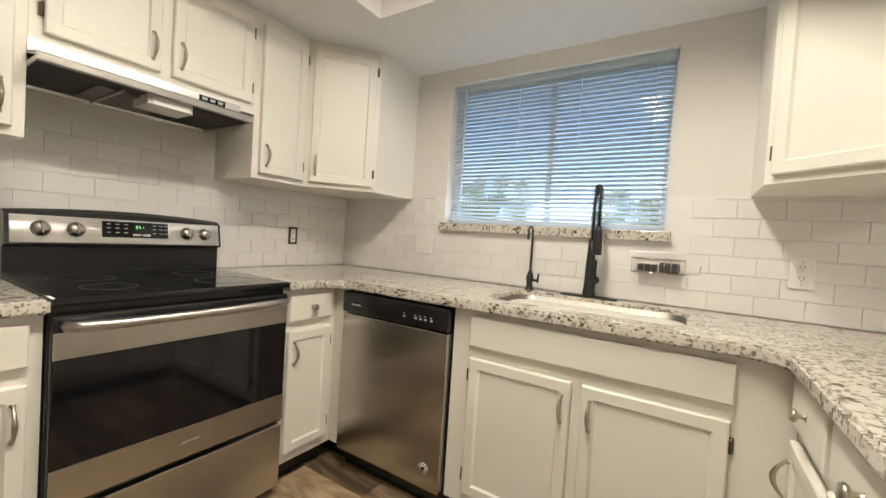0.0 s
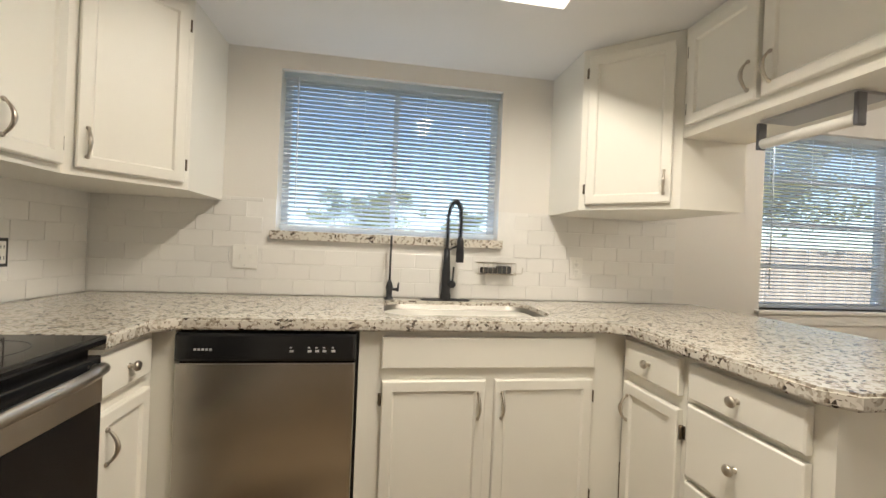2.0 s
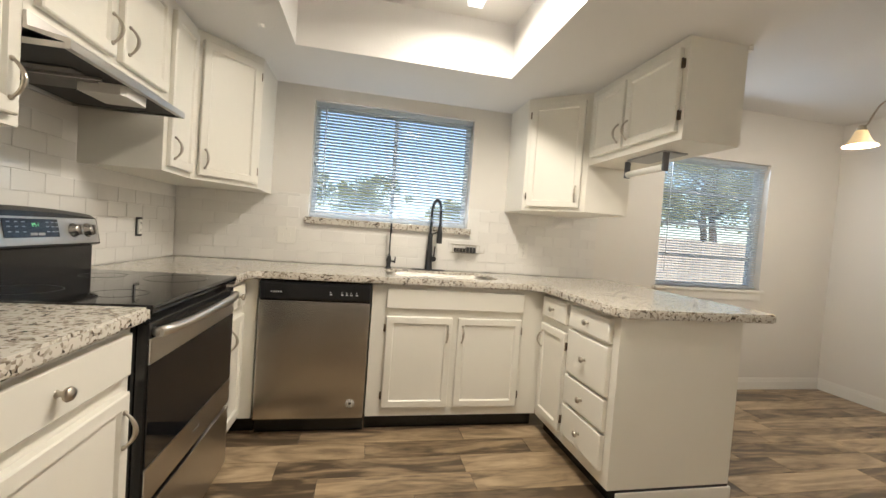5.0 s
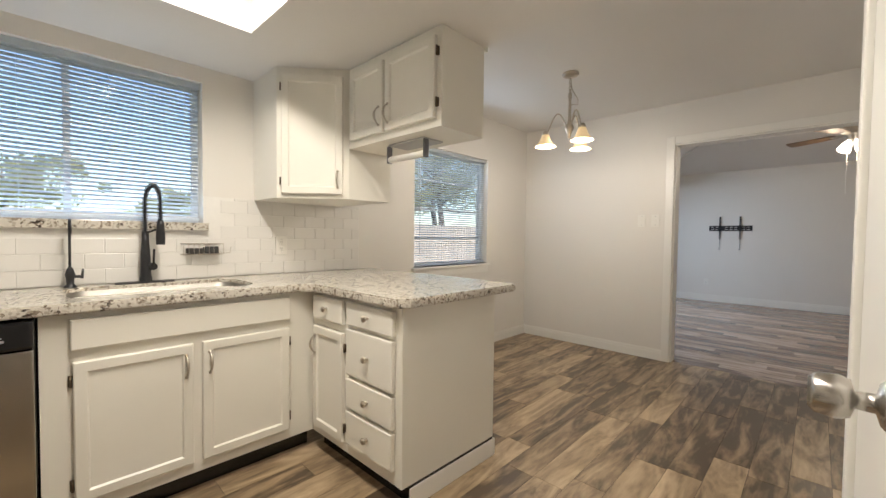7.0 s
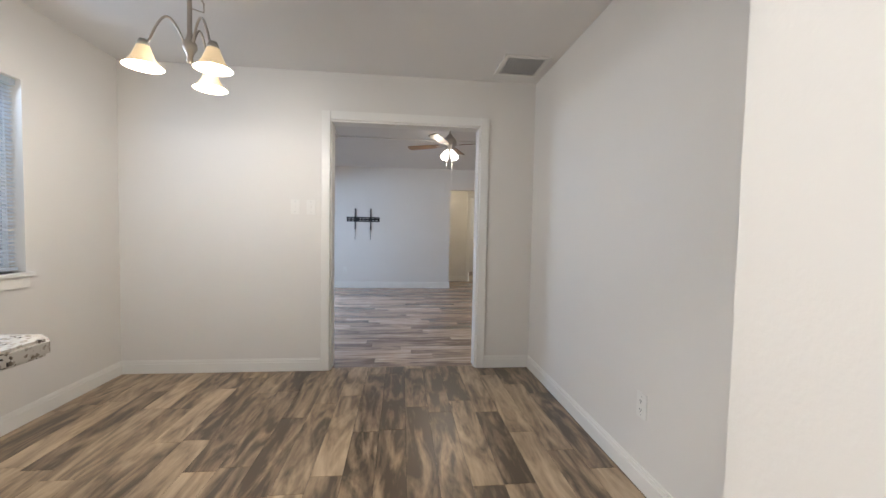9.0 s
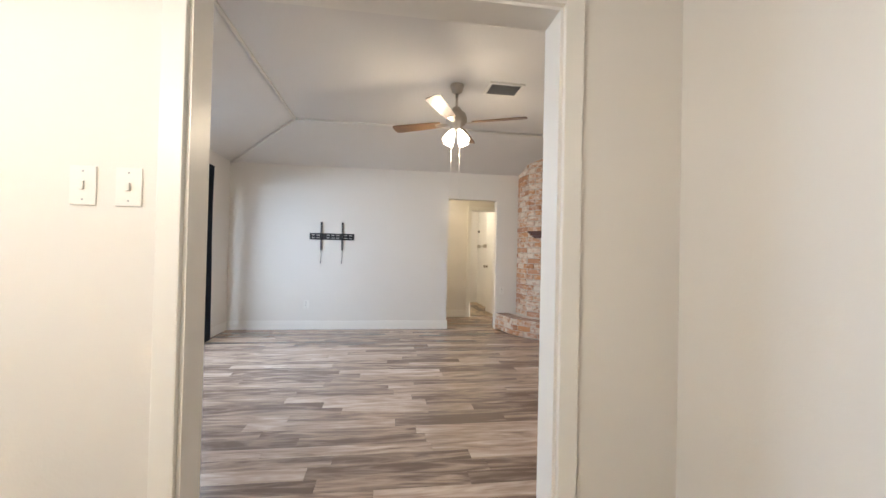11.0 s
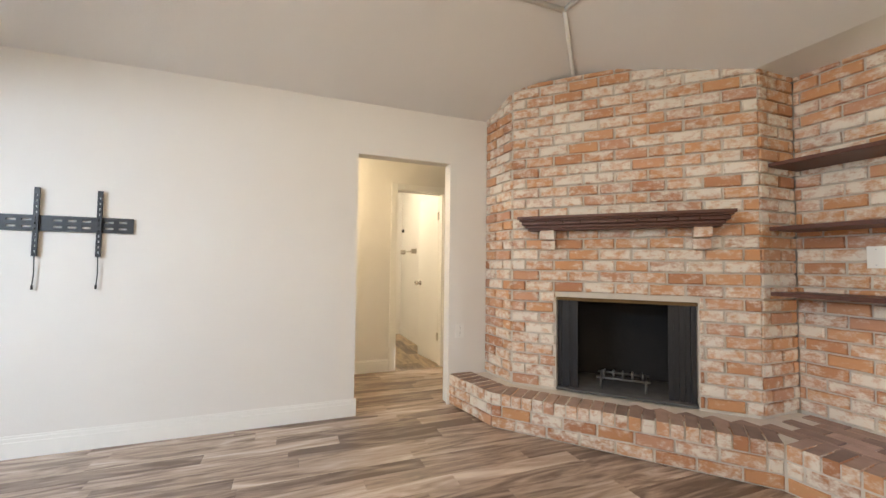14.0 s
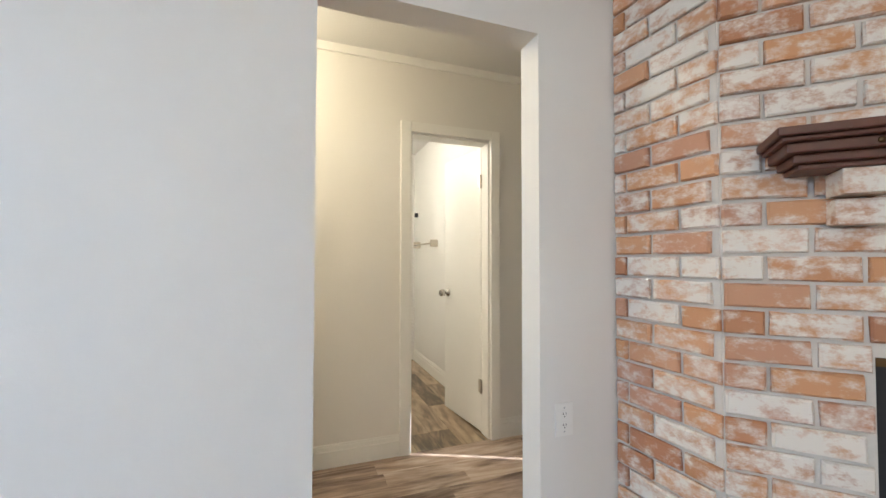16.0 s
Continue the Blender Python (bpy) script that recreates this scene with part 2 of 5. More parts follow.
BRICKTOP = material("worn_brick_top", (0.30, 0.20, 0.155), 0.8, vary=0.35, scale=12, random=0.3, bump=0.4, bscale=40)
FLOOR1 = wood_floor("wood_look_tile", [(0.28, (0.082, 0.056, 0.034)), (0.46, (0.225, 0.160, 0.096)), (0.64, (0.375, 0.275, 0.168)), (0.90, (0.53, 0.40, 0.255))], "x", 0.34)
FLOOR2 = wood_floor("laminate_plank", [(0.28, (0.145, 0.100, 0.073)), (0.46, (0.29, 0.208, 0.155)), (0.64, (0.45, 0.34, 0.262)), (0.88, (0.65, 0.525, 0.42))], "y", 0.24)
FGAP = material("floor_joint", (0.07, 0.055, 0.045), 0.8, vary=0.2, scale=30)
GRASS = material("lawn", (0.12, 0.135, 0.05), 0.95, vary=0.4, scale=3, bump=0.6, bscale=40)
FENCE = material("weathered_fence_board", (0.48, 0.40, 0.33), 0.85, vary=0.2, scale=6, random=0.15)
BARK = material("tree_bark", (0.12, 0.09, 0.065), 0.95, vary=0.3, scale=10)
LEAF = translucent(material("tree_leaf", (0.32, 0.31, 0.13), 0.7, vary=0.35, scale=2.0), (0.42, 0.42, 0.18), 0.5)
CONC = material("concrete_slab", (0.42, 0.40, 0.37), 0.9, vary=0.12, scale=4)
PALE = material("pale_timber", (0.66, 0.63, 0.57), 0.5, vary=0.06, scale=10)

# ---- helpers of this scene ----


def box(bm, x0, x1, y0, y1, z0, z1, m=None, bev=0.0):
    x0, x1 = min(x0, x1), max(x0, x1)
    y0, y1 = min(y0, y1), max(y0, y1)
    z0, z1 = min(z0, z1), max(z0, z1)
    vs = [bm.verts.new((x, y, z)) for x in (x0, x1) for y in (y0, y1) for z in (z0, z1)]
    fs = [bm.faces.new([vs[i] for i in f]) for f in ((0, 1, 3, 2), (4, 6, 7, 5), (0, 4, 5, 1), (2, 3, 7, 6), (0, 2, 6, 4), (1, 5, 7, 3))]
    if bev:
        es = list({ed for f in fs for ed in f.edges})
        r = bmesh.ops.bevel(bm, geom=es, offset=bev, segments=2, affect="EDGES", profile=0.6)
        vs = list({v for f in r["faces"] for v in f.verts} | {v for v in vs if v.is_valid})
    if m is not None:
        bmesh.ops.transform(bm, matrix=m, verts=vs)
    return vs


def tube(bm, pts, r, seg=8, caps=True):
    """A round bar along points; r is a radius or one for each point."""
    pts = [Vector(p) for p in pts]
    rs = r if isinstance(r, (list, tuple)) else [r] * len(pts)
    rings = []
    side = None
    for i, p in enumerate(pts):
        d = (pts[min(i + 1, len(pts) - 1)] - pts[max(i - 1, 0)]).normalized()
        if side is None:
            side = d.orthogonal().normalized()
        side = (side - d * side.dot(d)).normalized()
        up = d.cross(side)
        rings.append([bm.verts.new(p + rs[i] * (math.cos(2 * math.pi * k / seg) * side + math.sin(2 * math.pi * k / seg) * up)) for k in range(seg)])
    for a0, b0 in zip(rings, rings[1:]):
        for k in range(seg):
            f = bm.faces.new((a0[k], a0[(k + 1) % seg], b0[(k + 1) % seg], b0[k]))
            f.smooth = True
    if caps:
        bm.faces.new(rings[0][::-1])
        bm.faces.new(rings[-1])


def lathe(bm, prof, m=None, seg=24):
    """A turned shape about z from (radius, height) pairs."""
    vs = []
    rings = []
    for r, z in prof:
        ring = [bm.verts.new((max(r, 1e-4) * math.cos(2 * math.pi * k / seg), max(r, 1e-4) * math.sin(2 * math.pi * k / seg), z)) for k in range(seg)]
        rings.append(ring)
        vs += ring
    for a0, b0 in zip(rings, rings[1:]):
        for k in range(seg):
            f = bm.faces.new((a0[k], a0[(k + 1) % seg], b0[(k + 1) % seg], b0[k]))
            f.smooth = True
    if m is not None:
        bmesh.ops.transform(bm, matrix=m, verts=vs)


def prism(bm, poly, z0, z1):
    lo = [bm.verts.new((x, y, z0)) for x, y in poly]
    hi = [bm.verts.new((x, y, z1)) for x, y in poly]
    n = len(poly)
    bm.faces.new(lo[::-1])
    bm.faces.new(hi)
    for k in range(n):
        bm.faces.new((lo[k], lo[(k + 1) % n], hi[(k + 1) % n], hi[k]))


def mesh_of(name, bm, mat):
    bmesh.ops.recalc_face_normals(bm, faces=bm.faces)
    me = bpy.data.meshes.new(name)
    bm.to_mesh(me)
    bm.free()
    me.materials.append(mat)
    return me


def thing(name, loc, label, category, group=""):
    ob = new(name)
    ob.location = loc
    ob.empty_display_size = 0.1
    return tagged(ob, label, category, group)


def base_of(ob):
    at = Vector((0, 0, 0))
    while ob:
        at += ob.location
        ob = ob.parent
    return at


def part(name, bm, mat, parent, label=""):
    bmesh.ops.translate(bm, verts=bm.verts, vec=-base_of(parent))
    ob = new(name, mesh_of(name, bm, mat))
    ob.parent = parent
    if label:
        ob["label"] = label
    return ob


def pbox(name, mat, parent, x0, x1, y0, y1, z0, z1, m=None, bev=0.0, label=""):
    bm = bmesh.new()
    box(bm, x0, x1, y0, y1, z0, z1, m, bev)
    return part(name, bm, mat, parent, label)


def solid(name, mat, bm, label, category, kind="structure"):
    return tagged(new(name, mesh_of(name, bm, mat)), label, category, kind=kind)


def frame_of(o, u, n):
    """Local x along u, local y along the outward normal n, local z up, from point o."""
    u, n = Vector(u).normalized(), Vector(n).normalized()
    m = Matrix.Identity(4)
    for k in range(3):
        m[k][0], m[k][1], m[k][2], m[k][3] = u[k], n[k], (0, 0, 1)[k], o[k]
    return m


def wall_bm(m, w, h, depth, holes=(), h0=0.0):
    """A wall in the local x-z plane, from y = -depth to 0, with holes (x0, x1, z0, z1)."""
    bm = bmesh.new()
    xs = sorted({0, w, *(v for q in holes for v in q[:2])})
    zs = sorted({h0, h, *(v for q in holes for v in q[2:])})
    xs = [v for v in xs if 0 <= v <= w]
    zs = [v for v in zs if h0 <= v <= h]

    def full(i, j):
        if not (0 <= i < len(xs) - 1 and 0 <= j < len(zs) - 1):
            return False
        cx, cz = (xs[i] + xs[i + 1]) / 2, (zs[j] + zs[j + 1]) / 2
        return not any(q[0] < cx < q[1] and q[2] < cz < q[3] for q in holes)

    vert = {}

    def v(i, j, y):
        if (i, j, y) not in vert:
            vert[i, j, y] = bm.verts.new(m @ Vector((xs[i], -depth * y, zs[j])))
        return vert[i, j, y]

    for i in range(len(xs) - 1):
        for j in range(len(zs) - 1):
            if not full(i, j):
                continue
            for y in (0, 1):
                bm.faces.new((v(i, j, y), v(i + 1, j, y), v(i + 1, j + 1, y), v(i, j + 1, y)))
            for di, dj, a0, b0 in ((-1, 0, (i, j), (i, j + 1)), (1, 0, (i + 1, j), (i + 1, j + 1)), (0, -1, (i, j), (i + 1, j)), (0, 1, (i, j + 1), (i + 1, j + 1))):
                if not full(i + di, j + dj):
                    bm.faces.new((v(*a0, 0), v(*b0, 0), v(*b0, 1), v(*a0, 1)))
    return bm


# ---- plan ----
XL, XE, YS = -0.354, 5.10, -3.305          # kitchen west wall, dining east wall, dining south wall
XW2, XT, YN2, YS2 = 5.24, 9.85, 0.04, -5.35  # living room west, east, north, south
YP = -2.663                                # face of the pantry closet
KIT_Z, DIN_Z, LIV_Z, MID_Z = 2.13, 2.44, 2.42, 2.76
KWIN = (0.475, 1.615, 1.235, 2.04)
DWIN = (3.27, 4.33, 0.89, 1.995)
LWIN = (6.95, 8.77, 0.27, 2.04)
OPEN = (-2.836, -1.602, 2.06)
HALL = (-3.95, -3.17, 2.03)
XH = 11.0
BATH = (-4.335, -3.78, 1.995)

# ---- structure ----
bm = wall_bm(frame_of((XL - 0.15, 0, 0), (1, 0, 0), (0, -1, 0)), XE + 0.07 - XL + 0.15, 2.6, 0.16,
             [(KWIN[0] - XL + 0.15, KWIN[1] - XL + 0.15, KWIN[2], KWIN[3]), (DWIN[0] - XL + 0.15, DWIN[1] - XL + 0.15, DWIN[2], DWIN[3])])
solid("wall_north", WALL, bm, "off-white painted wall with two windows", "wall")
bm = wall_bm(frame_of((XL, 0, 0), (0, -1, 0), (1, 0, 0)), 4.2, 2.6, 0.15)
solid("wall_west", WALL, bm, "off-white painted kitchen wall", "wall")
bm = wall_bm(frame_of((XL - 0.15, -4.2, 0), (1, 0, 0), (0, 1, 0)), 2.8, 2.6, 0.12)
solid("wall_back", WALL, bm, "plain off-white painted wall", "wall")
bm = bmesh.new()
prism(bm, [(1.32, YP), (1.44, YP), (1.44, -4.2), (1.32, -4.2)], 0, 2.6)
prism(bm, [(1.441, YP), (2.306, YP), (2.306, -2.745), (1.441, -2.745)], 2.04, 2.6)
prism(bm, [(2.02, YP), (2.306, YP), (2.306, -2.745), (2.02, -2.745)], 0, 2.039)
prism(bm, [(2.186, -2.746), (2.306, -2.746), (2.306, YS - 0.12), (2.186, YS - 0.12)], 0, 2.6)
solid("wall_pantry", WALL, bm, "off-white painted pantry closet wall", "wall")
bm = wall_bm(frame_of((2.307, YS, 0), (1, 0, 0), (0, 1, 0)), XE + 0.07 - 2.307, 2.6, 0.12)
solid("wall_south", WALL, bm, "off-white painted dining room wall", "wall")
bm = wall_bm(frame_of((XE, 0, 0), (0, -1, 0), (-1, 0, 0)), 5.5, 2.9, XW2 - XE, [(-OPEN[1], -OPEN[0], -1, OPEN[2])])
solid("wall_dining_east", WALL, bm, "off-white wall with a wide cased opening", "wall")
bm = wall_bm(frame_of((XW2 - 0.06, YN2, 0), (1, 0, 0), (0, -1, 0)), XT + 0.2 - XW2, 2.9, 0.16, [(LWIN[0] - XW2 + 0.06, LWIN[1] - XW2 + 0.06, LWIN[2], LWIN[3])])
solid("wall_living_north", WALL, bm, "off-white living room wall with a tall window", "wall")
bm = wall_bm(frame_of((XT, YN2, 0), (0, -1, 0), (-1, 0, 0)), 6.0, 2.9, 0.12, [(YN2 - HALL[1], YN2 - HALL[0], -1, HALL[2])])
solid("wall_living_east", WALL, bm, "off-white living room wall with a hall opening", "wall")
bm = wall_bm(frame_of((XW2 - 0.1, YS2, 0), (1, 0, 0), (0, 1, 0)), 7.43 - XW2 + 0.1, 2.9, 0.14)
solid("wall_living_south", WALL, bm, "off-white living room wall beside the brick", "wall")
bm = wall_bm(frame_of((7.29, -5.80, 0), (1, 0, 0), (0, 1, 0)), 2.7, 2.9, 0.1)
solid("wall_alcove_back", WALL, bm, "plain wall behind the brick corner", "wall")
bm = wall_bm(frame_of((XH, -1.9, 0), (0, -1, 0), (-1, 0, 0)), 4.2, 2.9, 0.11, [(-1.9 - BATH[1], -1.9 - BATH[0], -1, BATH[2])])
solid("wall_hall_east", WALL, bm, "cream painted hall wall with a bathroom doorway", "wall")
bm = bmesh.new()
box(bm, XT + 0.12, XH, -1.9, -2.0, 0, 2.6)
box(bm, XT + 0.12, XH, -6.0, -6.1, 0, 2.6)
solid("wall_hall_ends", WALL, bm, "cream painted hall end walls", "wall")
bm = bmesh.new()
box(bm, XH + 0.11, 13.2, -4.44, -4.54, 0, 2.6)
box(bm, XH + 0.11, 13.2, -2.4, -2.5, 0, 2.6)
box(bm, 13.2, 13.3, -4.54, -2.4, 0, 2.6)
solid("wall_bathroom", material("bathroom_paint", (0.80, 0.78, 0.74), 0.5, vary=0.03, scale=2), bm, "white painted bathroom walls", "wall")

# ceilings
TR = (0.44, 1.66, -2.25, -0.61)
bm = bmesh.new()
for x0, x1, y0, y1 in ((XL - 0.1, TR[0], -4.25, 0.1), (TR[1], 2.52, -4.25, 0.1), (TR[0], TR[1], TR[3], 0.1), (TR[0], TR[1], -4.25, TR[2])):
    box(bm, x0, x1, y0, y1, KIT_Z, DIN_Z + 0.08)
box(bm, TR[0], TR[1], TR[2], TR[3], DIN_Z, DIN_Z + 0.08)
box(bm, 2.52, XE + 0.05, YS - 0.1, 0.1, DIN_Z, DIN_Z + 0.08)
solid("ceiling", CEIL, bm, "white textured kitchen and dining ceiling with a recessed tray", "ceiling")
bm = bmesh.new()
A0, B0, C0, D0 = 6.30, 8.70, -1.10, -4.23
lo = [bm.verts.new(p) for p in ((XW2 - 0.05, YN2 + 0.05, LIV_Z), (XT + 0.05, YN2 + 0.05, LIV_Z), (XT + 0.05, YS2 - 0.05, LIV_Z + 0.01), (XW2 - 0.05, YS2 - 0.05, LIV_Z + 0.01))]
hi = [bm.verts.new(p) for p in ((A0, C0, MID_Z), (B0, C0, MID_Z), (B0, D0, MID_Z), (A0, D0, MID_Z))]
bm.faces.new(hi)
for k in range(4):
    bm.faces.new((lo[k], lo[(k + 1) % 4], hi[(k + 1) % 4], hi[k]))
ext = [bm.verts.new(p) for p in ((XW2 - 0.05, -5.95, LIV_Z + 0.01), (XT + 0.05, -5.95, LIV_Z + 0.01))]
bm.faces.new((lo[3], lo[2], ext[1], ext[0]))
top = [bm.verts.new((v.co.x, v.co.y, 3.0)) for v in (lo[0], lo[1], ext[1], ext[0])]
bm.faces.new(top)
solid("ceiling_living", CEIL, bm, "white living room ceiling with sloped edges and a flat middle", "ceiling")
bm = bmesh.new()
box(bm, XT + 0.1, 13.3, -6.1, -1.9, 2.47, 2.55)
solid("ceiling_hall", CEIL, bm, "white painted hall ceiling", "ceiling")
bm = bmesh.new()
w = 0.016
zt = MID_Z - 0.012
for p, q in (((A0, C0), (B0, C0)), ((A0, D0), (B0, D0)), ((B0, C0), (B0, D0)), ((A0, C0), (A0, D0))):
    tube(bm, [(*p, zt), (*q, zt)], w, 4)
for p, q in (((B0, C0), (XT, YN2)), ((B0, D0), (XT, YS2)), ((A0, C0), (XW2, YN2)), ((A0, D0), (XW2, YS2))):
    tube(bm, [(*p, zt), (*q, LIV_Z - 0.008)], w, 4)
solid("ceiling_trim", TRIM, bm, "white painted battens along the ceiling creases", "trim")

# trim: baseboards, casings, crown line in the hall


def baseboard(m, spans, h=0.105):
    bm = bmesh.new()
    for x0, x1 in spans:
        box(bm, x0, x1, -0.004, 0.013, 0.001, h * 0.72, m)
        box(bm, x0, x1, -0.004, 0.009, h * 0.72 + 0.0005, h * 0.9, m)
        box(bm, x0, x1, -0.004, 0.005, h * 0.9 + 0.0005, h, m)
    return bm


solid("baseboard", TRIM, baseboard(frame_of((0, 0, 0), (1, 0, 0), (0, -1, 0)), [(2.78, XE)]), "white profiled baseboard", "baseboard")
solid("baseboard", TRIM, baseboard(frame_of((XE, 0, 0), (0, -1, 0), (-1, 0, 0)), [(0, 1.531), (2.907, 3.305)]), "white profiled baseboard", "baseboard")
solid("baseboard", TRIM, baseboard(frame_of((0, YS, 0), (1, 0, 0), (0, 1, 0)), [(2.311, XE)]), "white profiled baseboard", "baseboard")
solid("baseboard", TRIM, baseboard(frame_of((0, YN2, 0), (1, 0, 0), (0, -1, 0)), [(XW2, XT)], 0.12), "white profiled baseboard", "baseboard")
solid("baseboard", TRIM, baseboard(frame_of((XT, YN2, 0), (0, -1, 0), (-1, 0, 0)), [(0, 3.225), (3.975, 4.0)], 0.13), "white profiled baseboard", "baseboard")
solid("baseboard", TRIM, baseboard(frame_of((0, YS2, 0), (1, 0, 0), (0, 1, 0)), [(XW2, 7.38)], 0.12), "white profiled baseboard", "baseboard")
solid("baseboard", TRIM, baseboard(frame_of((XH, 0, 0), (0, -1, 0), (-1, 0, 0)), [(2.0, 3.72), (4.40, 6.0)], 0.13), "white profiled baseboard", "baseboard")
solid("baseboard", TRIM, baseboard(frame_of((0, -4.44, 0), (1, 0, 0), (0, 1, 0)), [(XH + 0.12, 13.2)], 0.13), "white profiled baseboard", "baseboard")


def casing(name, m, x0, x1, h, w=0.065, d=0.017, depth=0.12, label="white painted door casing"):
    """Casing round an opening, on the face of a wall and inside its jambs."""
    bm = bmesh.new()
    for a0, b0 in ((x0 - w, x0), (x1, x1 + w)):
        box(bm, a0, b0, -0.003, d, 0.001, h + w, m, 0.004)
    box(bm, x0 + 0.0005, x1 - 0.0005, -0.003, d - 0.001, h, h + w, m, 0.004)
    for a0, b0 in ((x0 - 0.002, x0 + 0.012), (x1 - 0.012, x1 + 0.002)):
        box(bm, a0, b0, -depth, -0.004, 0.001, h + 0.002, m)
    box(bm, x0 + 0.0125, x1 - 0.0125, -depth, -0.004, h - 0.012, h + 0.002, m)
    return solid(name, TRIM, bm, label, "trim")


mE = frame_of((XE, 0, 0), (0, -1, 0), (-1, 0, 0))
casing("trim", mE, -OPEN[1], -OPEN[0], OPEN[2], 0.07, depth=0.1405, label="white casing round the wide opening")
mW2 = frame_of((XW2, 0, 0), (0, 1, 0), (1, 0, 0))
bm = bmesh.new()
for y0, y1 in ((OPEN[0] - 0.07, OPEN[0]), (OPEN[1], OPEN[1] + 0.07)):
    box(bm, y0, y1, -0.001, 0.017, 0.001, OPEN[2] + 0.07, mW2, 0.004)
box(bm, OPEN[0] + 0.0005, OPEN[1] - 0.0005, -0.001, 0.016, OPEN[2], OPEN[2] + 0.07, mW2, 0.004)
solid("trim", TRIM, bm, "white casing round the wide opening", "trim")
mH = frame_of((XH, 0, 0), (0, -1, 0), (-1, 0, 0))
casing("trim", mH, -BATH[1], -BATH[0], BATH[2], 0.065, 0.022, depth=0.11, label="cream casing round the bathroom doorway")
bm = bmesh.new()
box(bm, 7.37, 7.43, YS2, YS2 + 0.018, 0.001, 2.42, None, 0.004)
solid("trim", TRIM, bm, "white vertical trim board beside the brick", "trim")
bm = bmesh.new()
box(bm, XH - 0.015, XH, -6.0, -2.0, 2.42, 2.47)
solid("trim", TRIM, bm, "cream crown strip in the hall", "trim")
mP = frame_of((0, YP, 0), (1, 0, 0), (0, 1, 0))
bm = bmesh.new()
box(bm, 2.005, 2.07, 0.0, 0.017, 0.001, 2.11, mP, 0.004)
box(bm, 1.38, 1.437, 0.0, 0.017, 0.001, 2.11, mP, 0.004)
box(bm, 1.4375, 2.0045, 0.0, 0.016, 2.045, 2.11, mP, 0.004)
solid("trim", TRIM, bm, "white casing round the pantry door", "trim")

# ---- doors ----


def knob(parent, m, label="brushed nickel door knob"):
    bm = bmesh.new()
    lathe(bm, [(0, 0), (0.031, 0), (0.032, 0.006), (0.026, 0.012), (0.012, 0.016), (0.011, 0.034), (0.024, 0.038), (0.028, 0.050), (0.026, 0.070), (0.019, 0.078), (0.017, 0.075), (0, 0.074)], m)
    return part("door_knob", bm, STEEL, parent, label)


d = thing("door_1", (2.0, YP, 0), "white flush closet door with a round metal knob, closed", "door")
d["kind"] = "structure"
pbox("panel", TRIM, d, 1.444, 2.003, YP - 0.030, YP + 0.004, 0.012, 2.04, None, 0.003)
knob(d, frame_of((1.545, YP + 0.004, 1.0), (1, 0, 0), (0, 1, 0)) @ pose(0, 0, 0, -90) @ Matrix.Scale(0.88, 4))
bm = bmesh.new()
box(bm, 1.474, 1.482, YP + 0.0035, YP + 0.007, 0.97, 1.04)
part("latch_plate", bm, STEEL, d, "small steel latch plate")

hinge = Vector((XH + 0.105, BATH[0] + 0.014, 0))
dirn = Vector((math.cos(radians(7)), math.sin(radians(7)), 0))
d = thing("door_2", hinge, "cream flush bathroom door standing open", "door")
d["kind"] = "structure"
mD = frame_of(hinge, dirn, (-dirn.y, dirn.x, 0))
pbox("panel", TRIM, d, 0.004, 0.545, -0.035, 0.0, 0.012, 1.985, mD, 0.002)
knob(d, mD @ pose(0.485, 0, 0.93, -90))
for z in (0.32, 1.74):
    bm = bmesh.new()
    box(bm, -0.012, 0.03, 0.0005, 0.004, z - 0.045, z + 0.045, mD)
    tube(bm, [mD @ Vector((-0.004, 0.006, z - 0.047)), mD @ Vector((-0.004, 0.006, z + 0.047))], 0.006, 8)
    part("hinge", bm, NICKEL, d, "brown metal hinge")

# ---- windows ----


def window(name, rect, yo, depth, bars_x, bars_z, label):
    """Frame, glazing bars and panes set back in a wall opening."""
    x0, x1, z0, z1 = rect
    ob = thing(name, ((x0 + x1) / 2, yo + depth, z0), label, "window")
    ob["kind"] = "structure"
    y0, y1 = yo + depth, yo + depth + 0.035
    f = 0.032
    bm = bmesh.new()
    box(bm, x0, x0 + f, y0, y1, z0, z1)
    box(bm, x1 - f, x1, y0, y1, z0, z1)
    box(bm, x0 + f, x1 - f, y0, y1, z0, z0 + f)
    box(bm, x0 + f, x1 - f, y0, y1, z1 - f, z1)
    part("window_frame", bm, VINYL, ob)
    xs = [x0 + f, *bars_x, x1 - f]
    zs = [z0 + f, *bars_z, z1 - f]
    for x in bars_x:
        pbox("glazing_bar", VINYL, ob, x - 0.014, x + 0.014, y0 + 0.004, y1 - 0.004, z0 + f, z1 - f)
    for z in bars_z:
        bm = bmesh.new()
        for a0, b0 in zip(xs, xs[1:]):
            box(bm, a0 + 0.0145, b0 - 0.0145, y0 + 0.005, y1 - 0.005, z - 0.012, z + 0.012)
        part("glazing_bar", bm, VINYL, ob)
    for a0, b0 in zip(xs, xs[1:]):
        for c0, d0 in zip(zs, zs[1:]):
            p = pbox("pane", GLASS, ob, a0, b0, y0 + 0.015, y0 + 0.019, c0, d0)
            p.visible_shadow = False
    return ob


